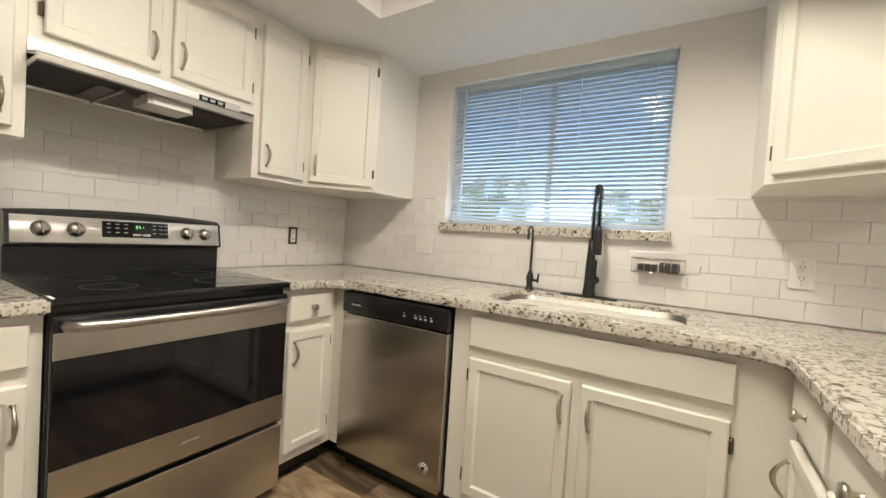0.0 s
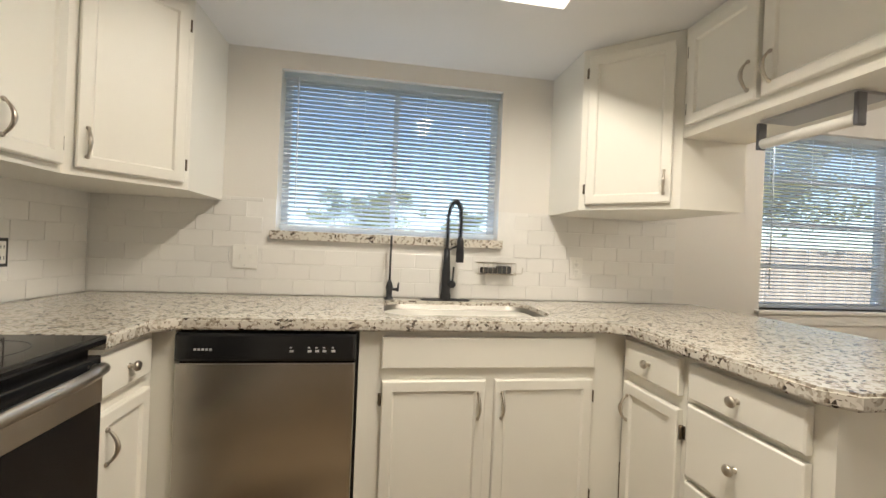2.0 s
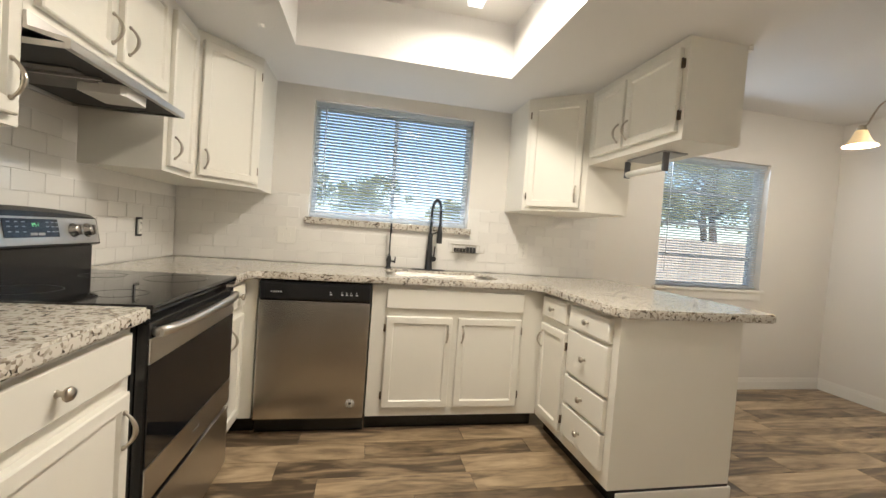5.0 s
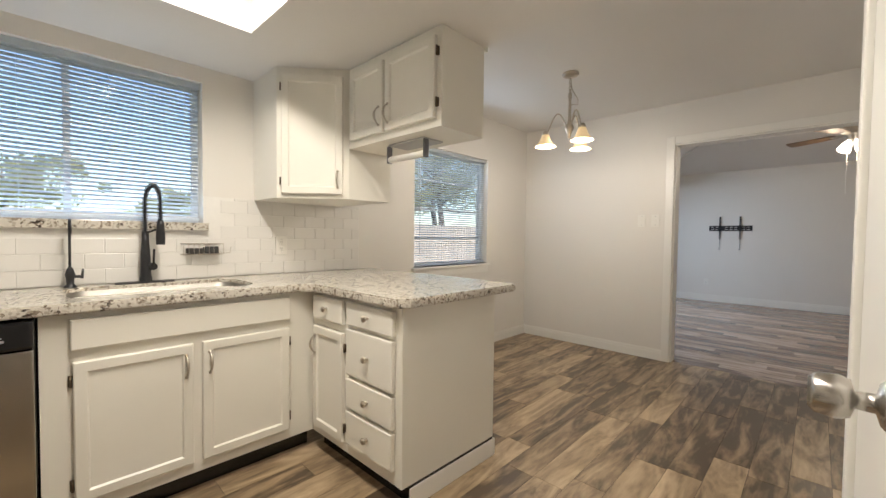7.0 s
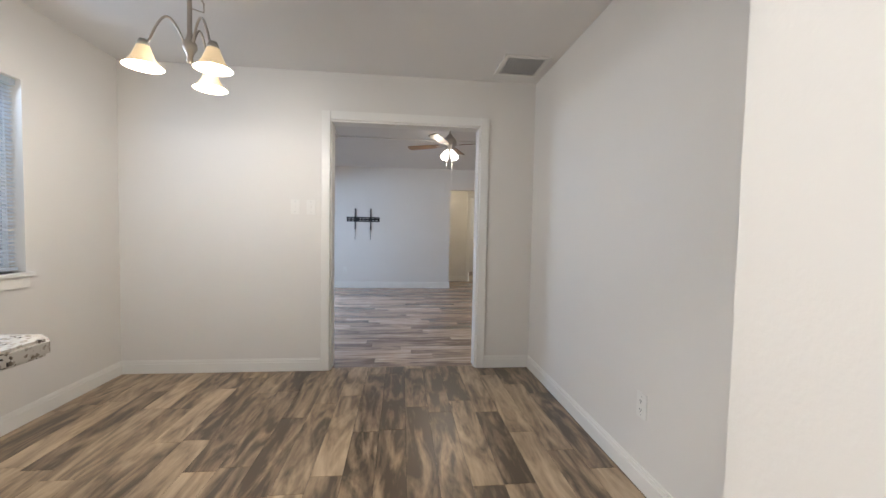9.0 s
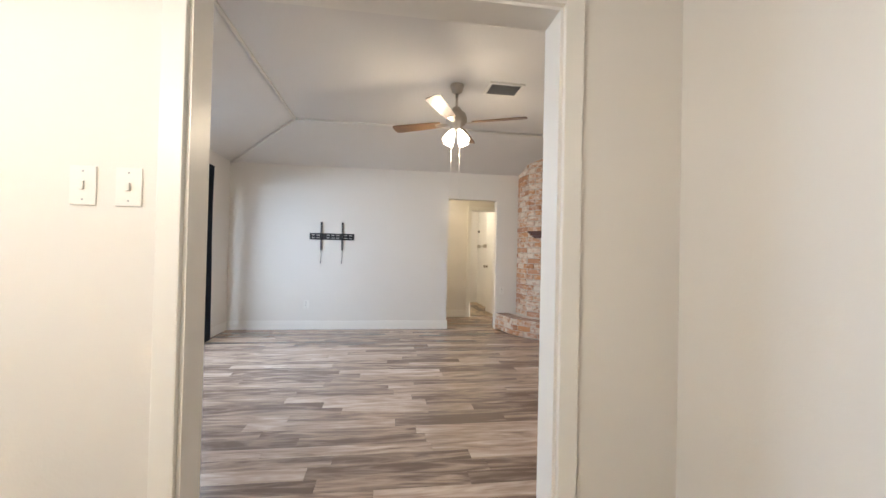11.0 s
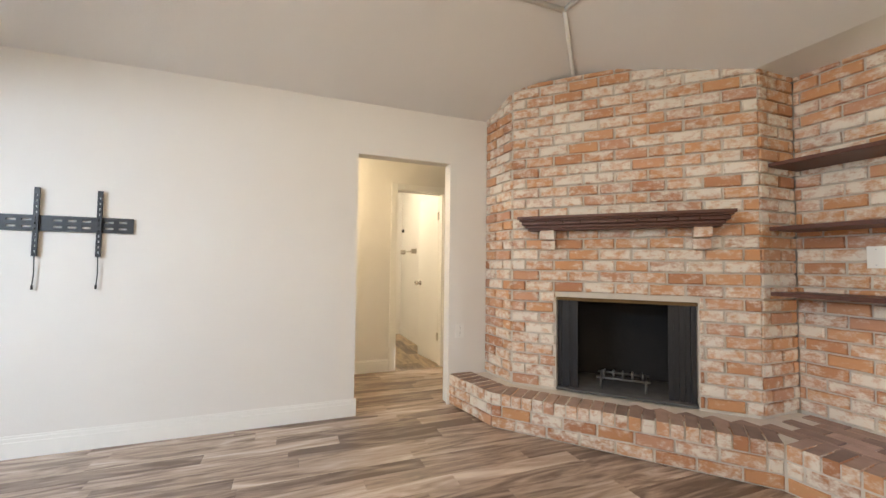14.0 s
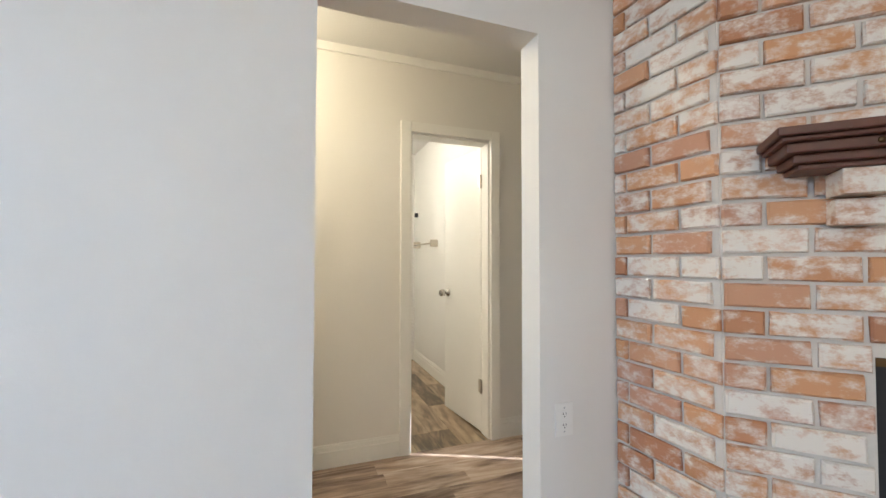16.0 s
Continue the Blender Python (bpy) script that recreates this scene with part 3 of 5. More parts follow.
window("window_1", KWIN, 0, 0.09, [1.05], [], "white aluminium sliding kitchen window")
window("window_2", DWIN, 0, 0.09, [], [1.16, 1.43, 1.71], "white dining room window with horizontal panes")
lx = [LWIN[0] + (LWIN[1] - LWIN[0]) * k / 4 for k in (1, 2, 3)]
window("window_3", LWIN, YN2, 0.10, lx, [0.63, 0.98, 1.34, 1.69], "white gridded living room picture window")


def blind(rect, y, pitch, tilt, label):
    x0, x1, z0, z1 = rect
    ob = thing("window_blind", ((x0 + x1) / 2, y, z0), label, "blind")
    pbox("headrail", BLIND, ob, x0 + 0.006, x1 - 0.006, y - 0.02, y + 0.02, z1 - 0.035, z1 - 0.002, None, 0.003)
    pbox("bottom_rail", BLIND, ob, x0 + 0.01, x1 - 0.01, y - 0.014, y + 0.014, z0 + 0.008, z0 + 0.024, None, 0.003)
    bm = bmesh.new()
    c, s = math.cos(radians(tilt)) * 0.0125, math.sin(radians(tilt)) * 0.0125
    vs = []
    for x in (x0 + 0.012, x1 - 0.012):
        for k in (-1, 0, 1):
            vs.append(bm.verts.new((x, k * c, k * s + (0.0018 if k == 0 else 0))))
    for k in (0, 1):
        bm.faces.new((vs[k], vs[k + 1], vs[k + 4], vs[k + 3]))
    r = bmesh.ops.solidify(bm, geom=bm.faces[:], thickness=0.0012)
    bmesh.ops.translate(bm, verts=bm.verts, vec=(-(x0 + x1) / 2, 0, 0))
    me = mesh_of("slat", bm, BLIND)
    n = int((z1 - z0 - 0.06) / pitch)
    for k in range(n):
        o = new("slat", me)
        o.parent = ob
        o.location = (0, 0, 0.036 + k * pitch)
    for fx in (0.07, 0.36, 0.64, 0.93):
        bm = bmesh.new()
        x = x0 + (x1 - x0) * fx
        tube(bm, [(x, y - 0.0135, z0 + 0.01), (x, y - 0.0135, z1 - 0.02)], 0.0012, 4)
        part("ladder_cord", bm, BLIND, ob)
    bm = bmesh.new()
    tube(bm, [(x0 + 0.085, y - 0.03, z0 + 0.12), (x0 + 0.08, y - 0.03, z1 - 0.03)], 0.004, 6)
    part("tilt_wand", bm, VINYL, ob, "clear tilt wand")
    return ob


blind((KWIN[0], KWIN[1], KWIN[2] + 0.004, KWIN[3]), 0.045, 0.0215, -24, "white horizontal mini blind, slats open, in the kitchen window")
blind((DWIN[0], DWIN[1], DWIN[2] + 0.004, DWIN[3]), 0.045, 0.0215, -22, "white horizontal mini blind, slats open, in the dining window")
bm = bmesh.new()
box(bm, DWIN[0] - 0.03, DWIN[1] + 0.03, -0.03, 0.088, DWIN[2] - 0.022, DWIN[2], None, 0.003)
box(bm, DWIN[0] - 0.01, DWIN[1] + 0.01, -0.012, -0.002, DWIN[2] - 0.09, DWIN[2] - 0.0225)
solid("window_sill", TRIM, bm, "white painted wooden sill of the dining window", "sill")
bm = bmesh.new()
box(bm, LWIN[0] - 0.03, LWIN[1] + 0.03, -0.01, YN2 + 0.098, LWIN[2] - 0.03, LWIN[2], None, 0.003)
solid("window_sill", TRIM, bm, "white painted sill of the living room window", "sill")
bm = bmesh.new()
box(bm, 0.454, 1.637, -0.035, 0.088, 1.19, 1.2345, None, 0.004)
solid("window_sill", GRAN, bm, "speckled granite window sill", "sill")

# ---- kitchen cabinets ----


def pull(parent, m, l=0.095):
    """A bowed vertical cabinet pull; local origin at its middle, y outwards."""
    bm = bmesh.new()
    pts, rs = [], []
    for k in range(13):
        a0 = -1 + 2 * k / 12
        pts.append(m @ Vector((0, 0.004 + 0.026 * (1 - a0 * a0), a0 * l / 2)))
        rs.append(0.0035 + 0.0035 * (1 - abs(a0)))
    tube(bm, pts, rs, 8)
    for s in (-1, 1):
        lathe(bm, [(0.007, 0), (0.007, 0.004), (0.004, 0.008), (0, 0.008)], m @ pose(0, 0, s * l / 2, -90), 10)
    return part("handle", bm, NICKEL, parent, "bowed brushed nickel handle")


def round_knob(parent, m):
    bm = bmesh.new()
    lathe(bm, [(0.009, 0), (0.006, 0.004), (0.006, 0.013), (0.014, 0.017), (0.016, 0.022), (0.013, 0.028), (0, 0.030)], m @ pose(0, 0, 0, -90), 16)
    return part("knob", bm, NICKEL, parent, "round brushed nickel knob")


def cab_front(name, parent, m, x0, x1, z0, z1, t=0.02, rail=0.048, panel=True):
    """A door or drawer front: bevelled slab, with a recessed panel inside a frame if panel is set."""
    bm = bmesh.new()
    g = 0.0022
    vs = [bm.verts.new((x, y, z)) for x in (x0, x1) for y in (0.0015, t) for z in (z0, z1)]
    fs = [bm.faces.new([vs[i] for i in f]) for f in ((0, 1, 3, 2), (4, 6, 7, 5), (0, 4, 5, 1), (2, 3, 7, 6), (0, 2, 6, 4), (1, 5, 7, 3))]
    front = fs[3]
    bmesh.ops.recalc_face_normals(bm, faces=fs)
    bmesh.ops.inset_region(bm, faces=[front], thickness=0.006, depth=0.0035)
    if panel:
        bmesh.ops.inset_region(bm, faces=[front], thickness=rail, depth=0)
        bmesh.ops.inset_region(bm, faces=[front], thickness=0.009, depth=-0.009)
    bmesh.ops.transform(bm, matrix=m, verts=bm.verts)
    return part(name, bm, CAB, parent)


def hinges(door, m, x, z0, z1):
    for z in (z0 + 0.07, z1 - 0.07):
        bm = bmesh.new()
        tube(bm, [m @ Vector((x, 0.012, z - 0.022)), m @ Vector((x, 0.012, z + 0.022))], 0.0048, 8)
        box(bm, x - 0.007, x + 0.007, 0.0005, 0.006, z - 0.02, z + 0.02, m)
        part("hinge", bm, BRONZE, door, "small bronze cabinet hinge")


def cab_door(parent, m, x0, x1, z0, z1, pull_side, low):
    """low: whether the pull sits near the bottom (wall cabinets)."""
    door = cab_front("door", parent, m, x0, x1, z0, z1)
    px = x0 + 0.028 if pull_side < 0 else x1 - 0.028
    pull(door, m @ pose(px, 0.0235, (z0 + 0.085) if low else (z1 - 0.095)))
    hinges(door, m, x1 + 0.006 if pull_side < 0 else x0 - 0.006, z0, z1)
    return door


def drawer(parent, m, x0, x1, z0, z1):
    f = cab_front("drawer_front", parent, m, x0, x1, z0, z1, panel=False)
    round_knob(f, m @ pose((x0 + x1) / 2, 0.0235, (z0 + z1) / 2))
    return f


def base_cab(m, w, depth, label, toe=True):
    """Carcass from local x 0 to w, local y -depth to 0, with a recessed toe kick."""
    o = m @ Vector((w / 2, -depth / 2, 0))
    ob = thing("base_cabinet", o, label, "cabinet", "kitchen base cabinets")
    pbox("body", CAB, ob, 0.0008, w - 0.0008, -depth, 0, 0.10, 0.874, m)
    # the shade of the toe recess is put in as black colour
    pbox("toe_kick", BLACK if toe else CAB, ob, 0.001, w - 0.001, -depth, -0.065, 0.0, 0.0995, m, 0, "toe kick coloured black for the shade under the cabinet")
    return ob


YF = -0.60                       # face of the window-wall cabinets
XF = XL + 0.604                  # face of the range-wall cabinets
XP = 1.985                       # face of the peninsula cabinets
# range wall, between corner and range
m = frame_of((XF, -0.605, 0), (0, -1, 0), (1, 0, 0))
c = base_cab(m, 0.30, 0.60, "narrow cream base cabinet with one drawer and one door")
drawer(c, m, 0.04, 0.275, 0.735, 0.85)
cab_door(c, m, 0.04, 0.275, 0.15, 0.69, 1, False)
m = frame_of((XF, -1.645, 0), (0, -1, 0), (1, 0, 0))
c = base_cab(m, 0.60, 0.60, "cream base cabinet with one drawer and one door")
drawer(c, m, 0.03, 0.565, 0.735, 0.85)
cab_door(c, m, 0.03, 0.565, 0.15, 0.69, -1, False)
# window wall
m = frame_of((XL, YF, 0), (1, 0, 0), (0, -1, 0))
c = base_cab(m, 0.676, 0.597, "cream blind corner base cabinet beside the dishwasher")
m = frame_of((0.932, YF, 0), (1, 0, 0), (0, -1, 0))
c = base_cab(m, XP - 0.932, 0.597, "wide cream sink cabinet with a false front and two doors")
cab_front("false_front", c, m, 0.083, 0.915, 0.735, 0.85, panel=False)
cab_door(c, m, 0.088, 0.476, 0.155, 0.69, 1, False)
cab_door(c, m, 0.512, 0.91, 0.155, 0.69, -1, False)
# peninsula
m = frame_of((XP, -0.605, 0), (0, -1, 0), (-1, 0, 0))
c = base_cab(m, 0.335, 0.640, "narrow cream peninsula cabinet with one drawer and one door")
drawer(c, m, 0.035, 0.318, 0.735, 0.855)
cab_door(c, m, 0.035, 0.318, 0.15, 0.69, -1, False)
m = frame_of((XP, -0.941, 0), (0, -1, 0), (-1, 0, 0))
c = base_cab(m, 0.415, 0.640, "cream peninsula cabinet with a stack of four drawers")
for z0, z1 in ((0.745, 0.855), (0.505, 0.725), (0.345, 0.485), (0.165, 0.325)):
    drawer(c, m, 0.022, 0.368, z0, z1)
m = frame_of((1.990, -0.001, 0), (1, 0, 0), (0, -1, 0))
c = base_cab(m, 0.632, 0.60 - 0.0, "cream blind corner base cabinet under the peninsula end")
bm = bmesh.new()
box(bm, XP + 0.04, 2.6250, -1.365, -1.3575, 0.001, 0.09, None, 0.003)
box(bm, 2.6255, 2.634, -1.365, -0.002, 0.001, 0.09, None, 0.003)
solid("baseboard", TRIM, bm, "white baseboard round the peninsula end", "baseboard")

# countertops


def counter(name, poly, label, hole=None):
    """Granite slab from a plan outline, with eased edges and, if given, a rounded cut-out."""
    bm = bmesh.new()
    outer = [bm.verts.new((x, y, 0.915)) for x, y in poly]
    edges = [bm.edges.new((outer[k], outer[(k + 1) % len(outer)])) for k in range(len(outer))]
    if hole:
        inner = [bm.verts.new((x, y, 0.915)) for x, y in hole]
        edges += [bm.edges.new((inner[k], inner[(k + 1) % len(inner)])) for k in range(len(inner))]
    bmesh.ops.triangle_fill(bm, edges=edges, use_beauty=True, use_dissolve=False)
    if hole:
        hx = [p[0] for p in hole]
        hy = [p[1] for p in hole]
        cx, cy = (min(hx) + max(hx)) / 2, (min(hy) + max(hy)) / 2
        ring = set(inner)
        gone = [q for q in bm.faces if all(v in ring for v in q.verts)]
        bmesh.ops.delete(bm, geom=gone, context="FACES_ONLY")
    r = bmesh.ops.extrude_face_region(bm, geom=bm.faces[:])
    bmesh.ops.translate(bm, verts=[v for v in r["geom"] if isinstance(v, bmesh.types.BMVert)], vec=(0, 0, -0.040))
    bmesh.ops.recalc_face_normals(bm, faces=bm.faces)
    es = [e2 for e2 in bm.edges if len(e2.link_faces) == 2 and abs(e2.link_faces[0].normal.z - e2.link_faces[1].normal.z) > 0.7]
    bmesh.ops.bevel(bm, geom=es, offset=0.007, segments=2, affect="EDGES")
    ob = new(name, mesh_of(name, bm, GRAN))
    return tagged(ob, label, "countertop")


def rounded(x0, x1, y0, y1, r, n=6):
    pts = []
    for cx, cy, a0 in ((x1 - r, y1 - r, 0), (x0 + r, y1 - r, 90), (x0 + r, y0 + r, 180), (x1 - r, y0 + r, 270)):
        for k in range(n + 1):
            t0 = radians(a0 + 90 * k / n)
            pts.append((cx + r * math.cos(t0), cy + r * math.sin(t0)))
    return pts


SINK = (1.019, 1.721, -0.516, -0.119)
CE = XL + 0.65
counter("countertop", [(XL + 0.006, -0.006), (XL + 0.006, -0.905), (CE, -0.905), (CE, -0.70), (CE + 0.06, -0.645), (1.88, -0.645), (1.94, -0.70), (1.94, -1.345), (1.99, -1.395), (2.76, -1.395), (2.80, -1.355), (2.80, -0.006)],
        "speckled grey and cream granite countertop with a peninsula", rounded(*SINK, 0.09))
counter("countertop", [(XL + 0.006, -1.643), (XL + 0.006, -2.27), (CE, -2.27), (CE, -1.643)], "short speckled granite countertop beside the range")

s = thing("kitchen_sink", (1.37, -0.325, 0.72), "undermount stainless steel sink set in granite", "sink")
bm = bmesh.new()
rings = []
for x0, x1, y0, y1, r, z in ((1.0195, 1.7205, -0.5155, -0.1195, 0.09, 0.898), (1.0205, 1.7195, -0.5145, -0.1205, 0.089, 0.897), (1.025, 1.715, -0.51, -0.14, 0.085, 0.76), (1.06, 1.68, -0.475, -0.175, 0.06, 0.732)):
    rings.append([bm.verts.new((x, y, z)) for x, y in rounded(x0, x1, y0, y1, r)])
for a0, b0 in zip(rings, rings[1:]):
    for k in range(len(a0)):
        f = bm.faces.new((a0[k], a0[(k + 1) % len(a0)], b0[(k + 1) % len(a0)], b0[k]))
        f.smooth = True
bm.faces.new(rings[-1])
part("basin", bm, SINKST, s)
bm = bmesh.new()
lathe(bm, [(0, 0.002), (0.02, 0.002), (0.04, 0.004), (0.045, 0.001)], pose(1.37, -0.30, 0.733))
part("drain", bm, NICKEL, s, "round metal drain")

# faucets
f = thing("kitchen_faucet", (1.33, -0.075, 0.915), "matte black spring-neck pull-down kitchen faucet", "faucet")
fx, fy = 1.33, -0.075
bm = bmesh.new()
prism(bm, rounded(1.205, 1.455, -0.105, -0.045, 0.028), 0.916, 0.922)
part("deck_plate", bm, MATTEBLK, f)
bm = bmesh.new()
lathe(bm, [(0.027, 0.0), (0.027, 0.02), (0.024, 0.03), (0.022, 0.12), (0.017, 0.20), (0.015, 0.26), (0, 0.26)], pose(fx, fy, 0.922))
part("body", bm, MATTEBLK, f)
bm = bmesh.new()
tube(bm, [(fx + 0.02, fy - 0.006, 1.0), (fx + 0.03, fy - 0.03, 1.0)], 0.019, 12)
tube(bm, [(fx + 0.028, fy - 0.03, 1.005), (fx + 0.03, fy - 0.04, 1.09)], 0.005, 8)
part("lever", bm, MATTEBLK, f)
arc = [(fx, fy, 1.16), (fx, fy, 1.34)]
sx, sy = 0.045, -0.055
for k in range(1, 13):
    t0 = math.pi * k / 12
    q = (1 - math.cos(t0)) / 2
    arc.append((fx + 2 * sx * q * 0.5, fy + 2 * sy * q, 1.34 + 0.075 * math.sin(t0)))
arc.append((fx + sx, fy + 2 * sy, 1.24))
bm = bmesh.new()
tube(bm, arc, 0.006, 8)
part("hose", bm, MATTEBLK, f)
bm = bmesh.new()
coil = []
L = [0]
for p, q in zip(arc, arc[1:]):
    L.append(L[-1] + (Vector(q) - Vector(p)).length)
turns = int(L[-1] / 0.011)
for k in range(turns * 10):
    sdist = L[-1] * k / (turns * 10)
    i = max(j for j in range(len(L)) if L[j] <= sdist)
    i = min(i, len(arc) - 2)
    p = Vector(arc[i]).lerp(Vector(arc[i + 1]), (sdist - L[i]) / (L[i + 1] - L[i]))
    dd = (Vector(arc[i + 1]) - Vector(arc[i])).normalized()
    s1 = Vector((0.77, 0.63, 0)) 
    s1 = (s1 - dd * s1.dot(dd)).normalized()
    s2 = dd.cross(s1)
    t0 = 2 * math.pi * k / 10
    coil.append(p + 0.0115 * (math.cos(t0) * s1 + math.sin(t0) * s2))
tube(bm, coil, 0.0022, 4)
part("spring", bm, MATTEBLK, f, "black coiled spring")
bm = bmesh.new()
lathe(bm, [(0, 0), (0.019, 0), (0.020, 0.03), (0.017, 0.10), (0.012, 0.125), (0, 0.125)], pose(fx + sx, fy + 2 * sy, 1.115), 16)
part("spray_head", bm, MATTEBLK, f)
bm = bmesh.new()
tube(bm, [(fx, fy, 1.17), (fx + sx, fy + 2 * sy, 1.20)], 0.005, 8)
part("holder_arm", bm, MATTEBLK, f)

f = thing("filter_tap", (1.045, -0.075, 0.915), "small matte black drinking water tap with a hooked spout", "faucet")
bm = bmesh.new()
lathe(bm, [(0.024, 0), (0.022, 0.006), (0.014, 0.015), (0.015, 0.04), (0.019, 0.06), (0.012, 0.085), (0.007, 0.095), (0, 0.095)], pose(1.045, -0.075, 0.915), 16)
part("body", bm, MATTEBLK, f)
bm = bmesh.new()
tube(bm, [(1.045, -0.075, 1.0), (1.045, -0.075, 1.20)] + [(1.045 + 0.0, -0.075 - 0.03 * (1 - math.cos(math.pi * k / 8)), 1.20 + 0.03 * math.sin(math.pi * k / 8)) for k in range(1, 9)] + [(1.045, -0.135, 1.165)], 0.0052, 8)
part("spout", bm, MATTEBLK, f)
bm = bmesh.new()
tube(bm, [(1.055, -0.075, 0.965), (1.088, -0.078, 0.965)], 0.007, 8)
tube(bm, [(1.085, -0.078, 0.955), (1.090, -0.078, 1.0)], [0.006, 0.004], 8)
part("lever", bm, MATTEBLK, f)

# ---- dishwasher ----
d = thing("dishwasher", (0.628, -0.33, 0), "stainless steel dishwasher with a black control strip", "dishwasher")
pbox("tub", BLACK, d, 0.331, 0.926, -0.59, -0.03, 0.10, 0.868)
pbox("toe_panel", BLACK, d, 0.332, 0.925, -0.56, -0.05, 0.002, 0.099)
pbox("door_panel", STEEL, d, 0.335, 0.922, -0.632, -0.591, 0.105, 0.762, None, 0.006)
p = pbox("control_panel", BLACK, d, 0.333, 0.924, -0.640, -0.591, 0.766, 0.866, None, 0.012, "black control strip")
bm = bmesh.new()
for k in range(5):
    box(bm, 0.395 + k * 0.012, 0.403 + k * 0.012, -0.6408, -0.6402, 0.806, 0.813)
part("badge", bm, GREY, p, "small pale maker's lettering")
for x in (0.70, 0.76, 0.785, 0.81, 0.84):
    pbox("button_print", GREY, p, x, x + 0.013, -0.6408, -0.6402, 0.80, 0.808)
    pbox("indicator_print", GREY, p, x, x + 0.008, -0.6408, -0.6402, 0.814, 0.818)
bm = bmesh.new()
lathe(bm, [(0, 0), (0.024, 0), (0.024, 0.001), (0, 0.0011)], frame_of((0.845, -0.6325, 0.19), (1, 0, 0), (0, -1, 0)) @ pose(0, 0, 0, -90))
st = part("sticker", bm, PLATE, d, "round silver and black sticker")
bm = bmesh.new()
for k in range(9):
    t0 = 2 * math.pi * k / 9
    box(bm, -0.003, 0.003, 0.0012, 0.0018, -0.004, 0.004, frame_of((0.845, -0.6325, 0.19), (1, 0, 0), (0, -1, 0)) @ pose(0.019 * math.cos(t0), 0, 0.019 * math.sin(t0)))
box(bm, -0.009, 0.009, 0.0012, 0.0018, -0.003, 0.005, frame_of((0.845, -0.6325, 0.19), (1, 0, 0), (0, -1, 0)) @ pose(0, 0, 0, 0, 30))
box(bm, -0.004, 0.004, 0.0012, 0.0019, -0.011, 0.011, frame_of((0.845, -0.6325, 0.19), (1, 0, 0), (0, -1, 0)) @ pose(0, 0, 0, 0, 30))
part("print", bm, BLACK, st)

# ---- range ----
RY0, RY1 = -1.640, -0.912
RC = (RY0 + RY1) / 2
XR = XL + 0.645
r = thing("electric_range", (XL + 0.33, RC, 0), "black and stainless steel electric range with a smooth glass cooktop", "stove")
pbox("body", BLACK, r, XL + 0.02, XR - 0.03, RY0, RY1, 0.03, 0.893, None, 0.004)
for yy in (RY0 + 0.06, RY1 - 0.06):
    for xx in (XL + 0.09, XR - 0.12):
        bm = bmesh.new()
        lathe(bm, [(0.018, 0), (0.018, 0.03), (0, 0.03)], pose(xx, yy, 0), 10)
        part("foot", bm, BLACK, r)
ct = pbox("cooktop", GLASSBLK, r, XL + 0.075, XR + 0.012, RY0 - 0.002, RY1 + 0.002, 0.894, 0.918, None, 0.008, "glossy black glass cooktop")
for bx, by, br in ((0.22, -0.19, 0.095), (0.22, 0.19, 0.075), (0.48, -0.19, 0.075), (0.48, 0.19, 0.11)):
    bm = bmesh.new()
    lathe(bm, [(br - 0.002, 0.0), (br - 0.002, 0.0005), (br, 0.0005), (br, 0.0)], pose(XL + bx, RC + by, 0.9181), 40)
    part("burner_ring", bm, material("dark_grey_print", (0.05, 0.05, 0.05), 0.4) if bx == 0.22 and by < 0 else bpy.data.materials["dark_grey_print"], ct)
# backguard, its top gently arched
bm = bmesh.new()
prof = [(XL + 0.01, 0.90), (XL + 0.075, 0.90), (XL + 0.075, 1.02), (XL + 0.105, 1.03), (XL + 0.085, 1.135), (XL + 0.06, 1.15), (XL + 0.01, 1.15)]
cols = []
for k in range(13):
    yy = RY0 + (RY1 - RY0) * k / 12
    arch = 0.018 * (1 - (2 * k / 12 - 1) ** 2)
    cols.append([bm.verts.new((x, yy, z + (arch if z > 1.1 else 0))) for x, z in prof])
for a0, b0 in zip(cols, cols[1:]):
    for k in range(len(prof)):
        bm.faces.new((a0[k], a0[(k + 1) % len(prof)], b0[(k + 1) % len(prof)], b0[k]))
bm.faces.new(cols[0])
bm.faces.new(cols[-1][::-1])
bg = part("backguard", bm, BLACK, r)
mB = frame_of((XL + 0.1055, RC, 1.032), (0, 1, 0), (1, 0, 0)) @ Matrix.Diagonal((0.965, 1, 1, 1)) @ pose(0, 0, 0, 10.8)
pn = pbox("control_panel", STEELH, bg, -0.365, 0.365, 0.0, 0.005, 0.004, 0.103, mB, 0.002, "brushed steel control panel")
dsp = pbox("display", GLASSBLK, pn, -0.105, 0.135, 0.0055, 0.0085, 0.03, 0.095, mB, 0.001, "black glass clock display")
bm = bmesh.new()
SEG = {"8": "abcdefg", "5": "afgcd", "1": "bc"}
for n0, ch in enumerate("851"):
    x = 0.012 + n0 * 0.011
    for g in SEG[ch]:
        x0, x1, z0, z1 = {"a": (0, 6, 11, 12.5), "g": (0, 6, 5.5, 7), "d": (0, 6, 0, 1.5), "f": (0, 1.5, 6, 12), "b": (5, 6.5, 6, 12), "e": (0, 1.5, 0, 6), "c": (5, 6.5, 0, 6)}[g]
        box(bm, x + x0 / 1000, x + x1 / 1000, 0.0086, 0.009, 0.068 + z0 / 1000, 0.068 + z1 / 1000, mB)
part("clock_digits", bm, LED, dsp, "green clock digits reading 8 51")
bm = bmesh.new()
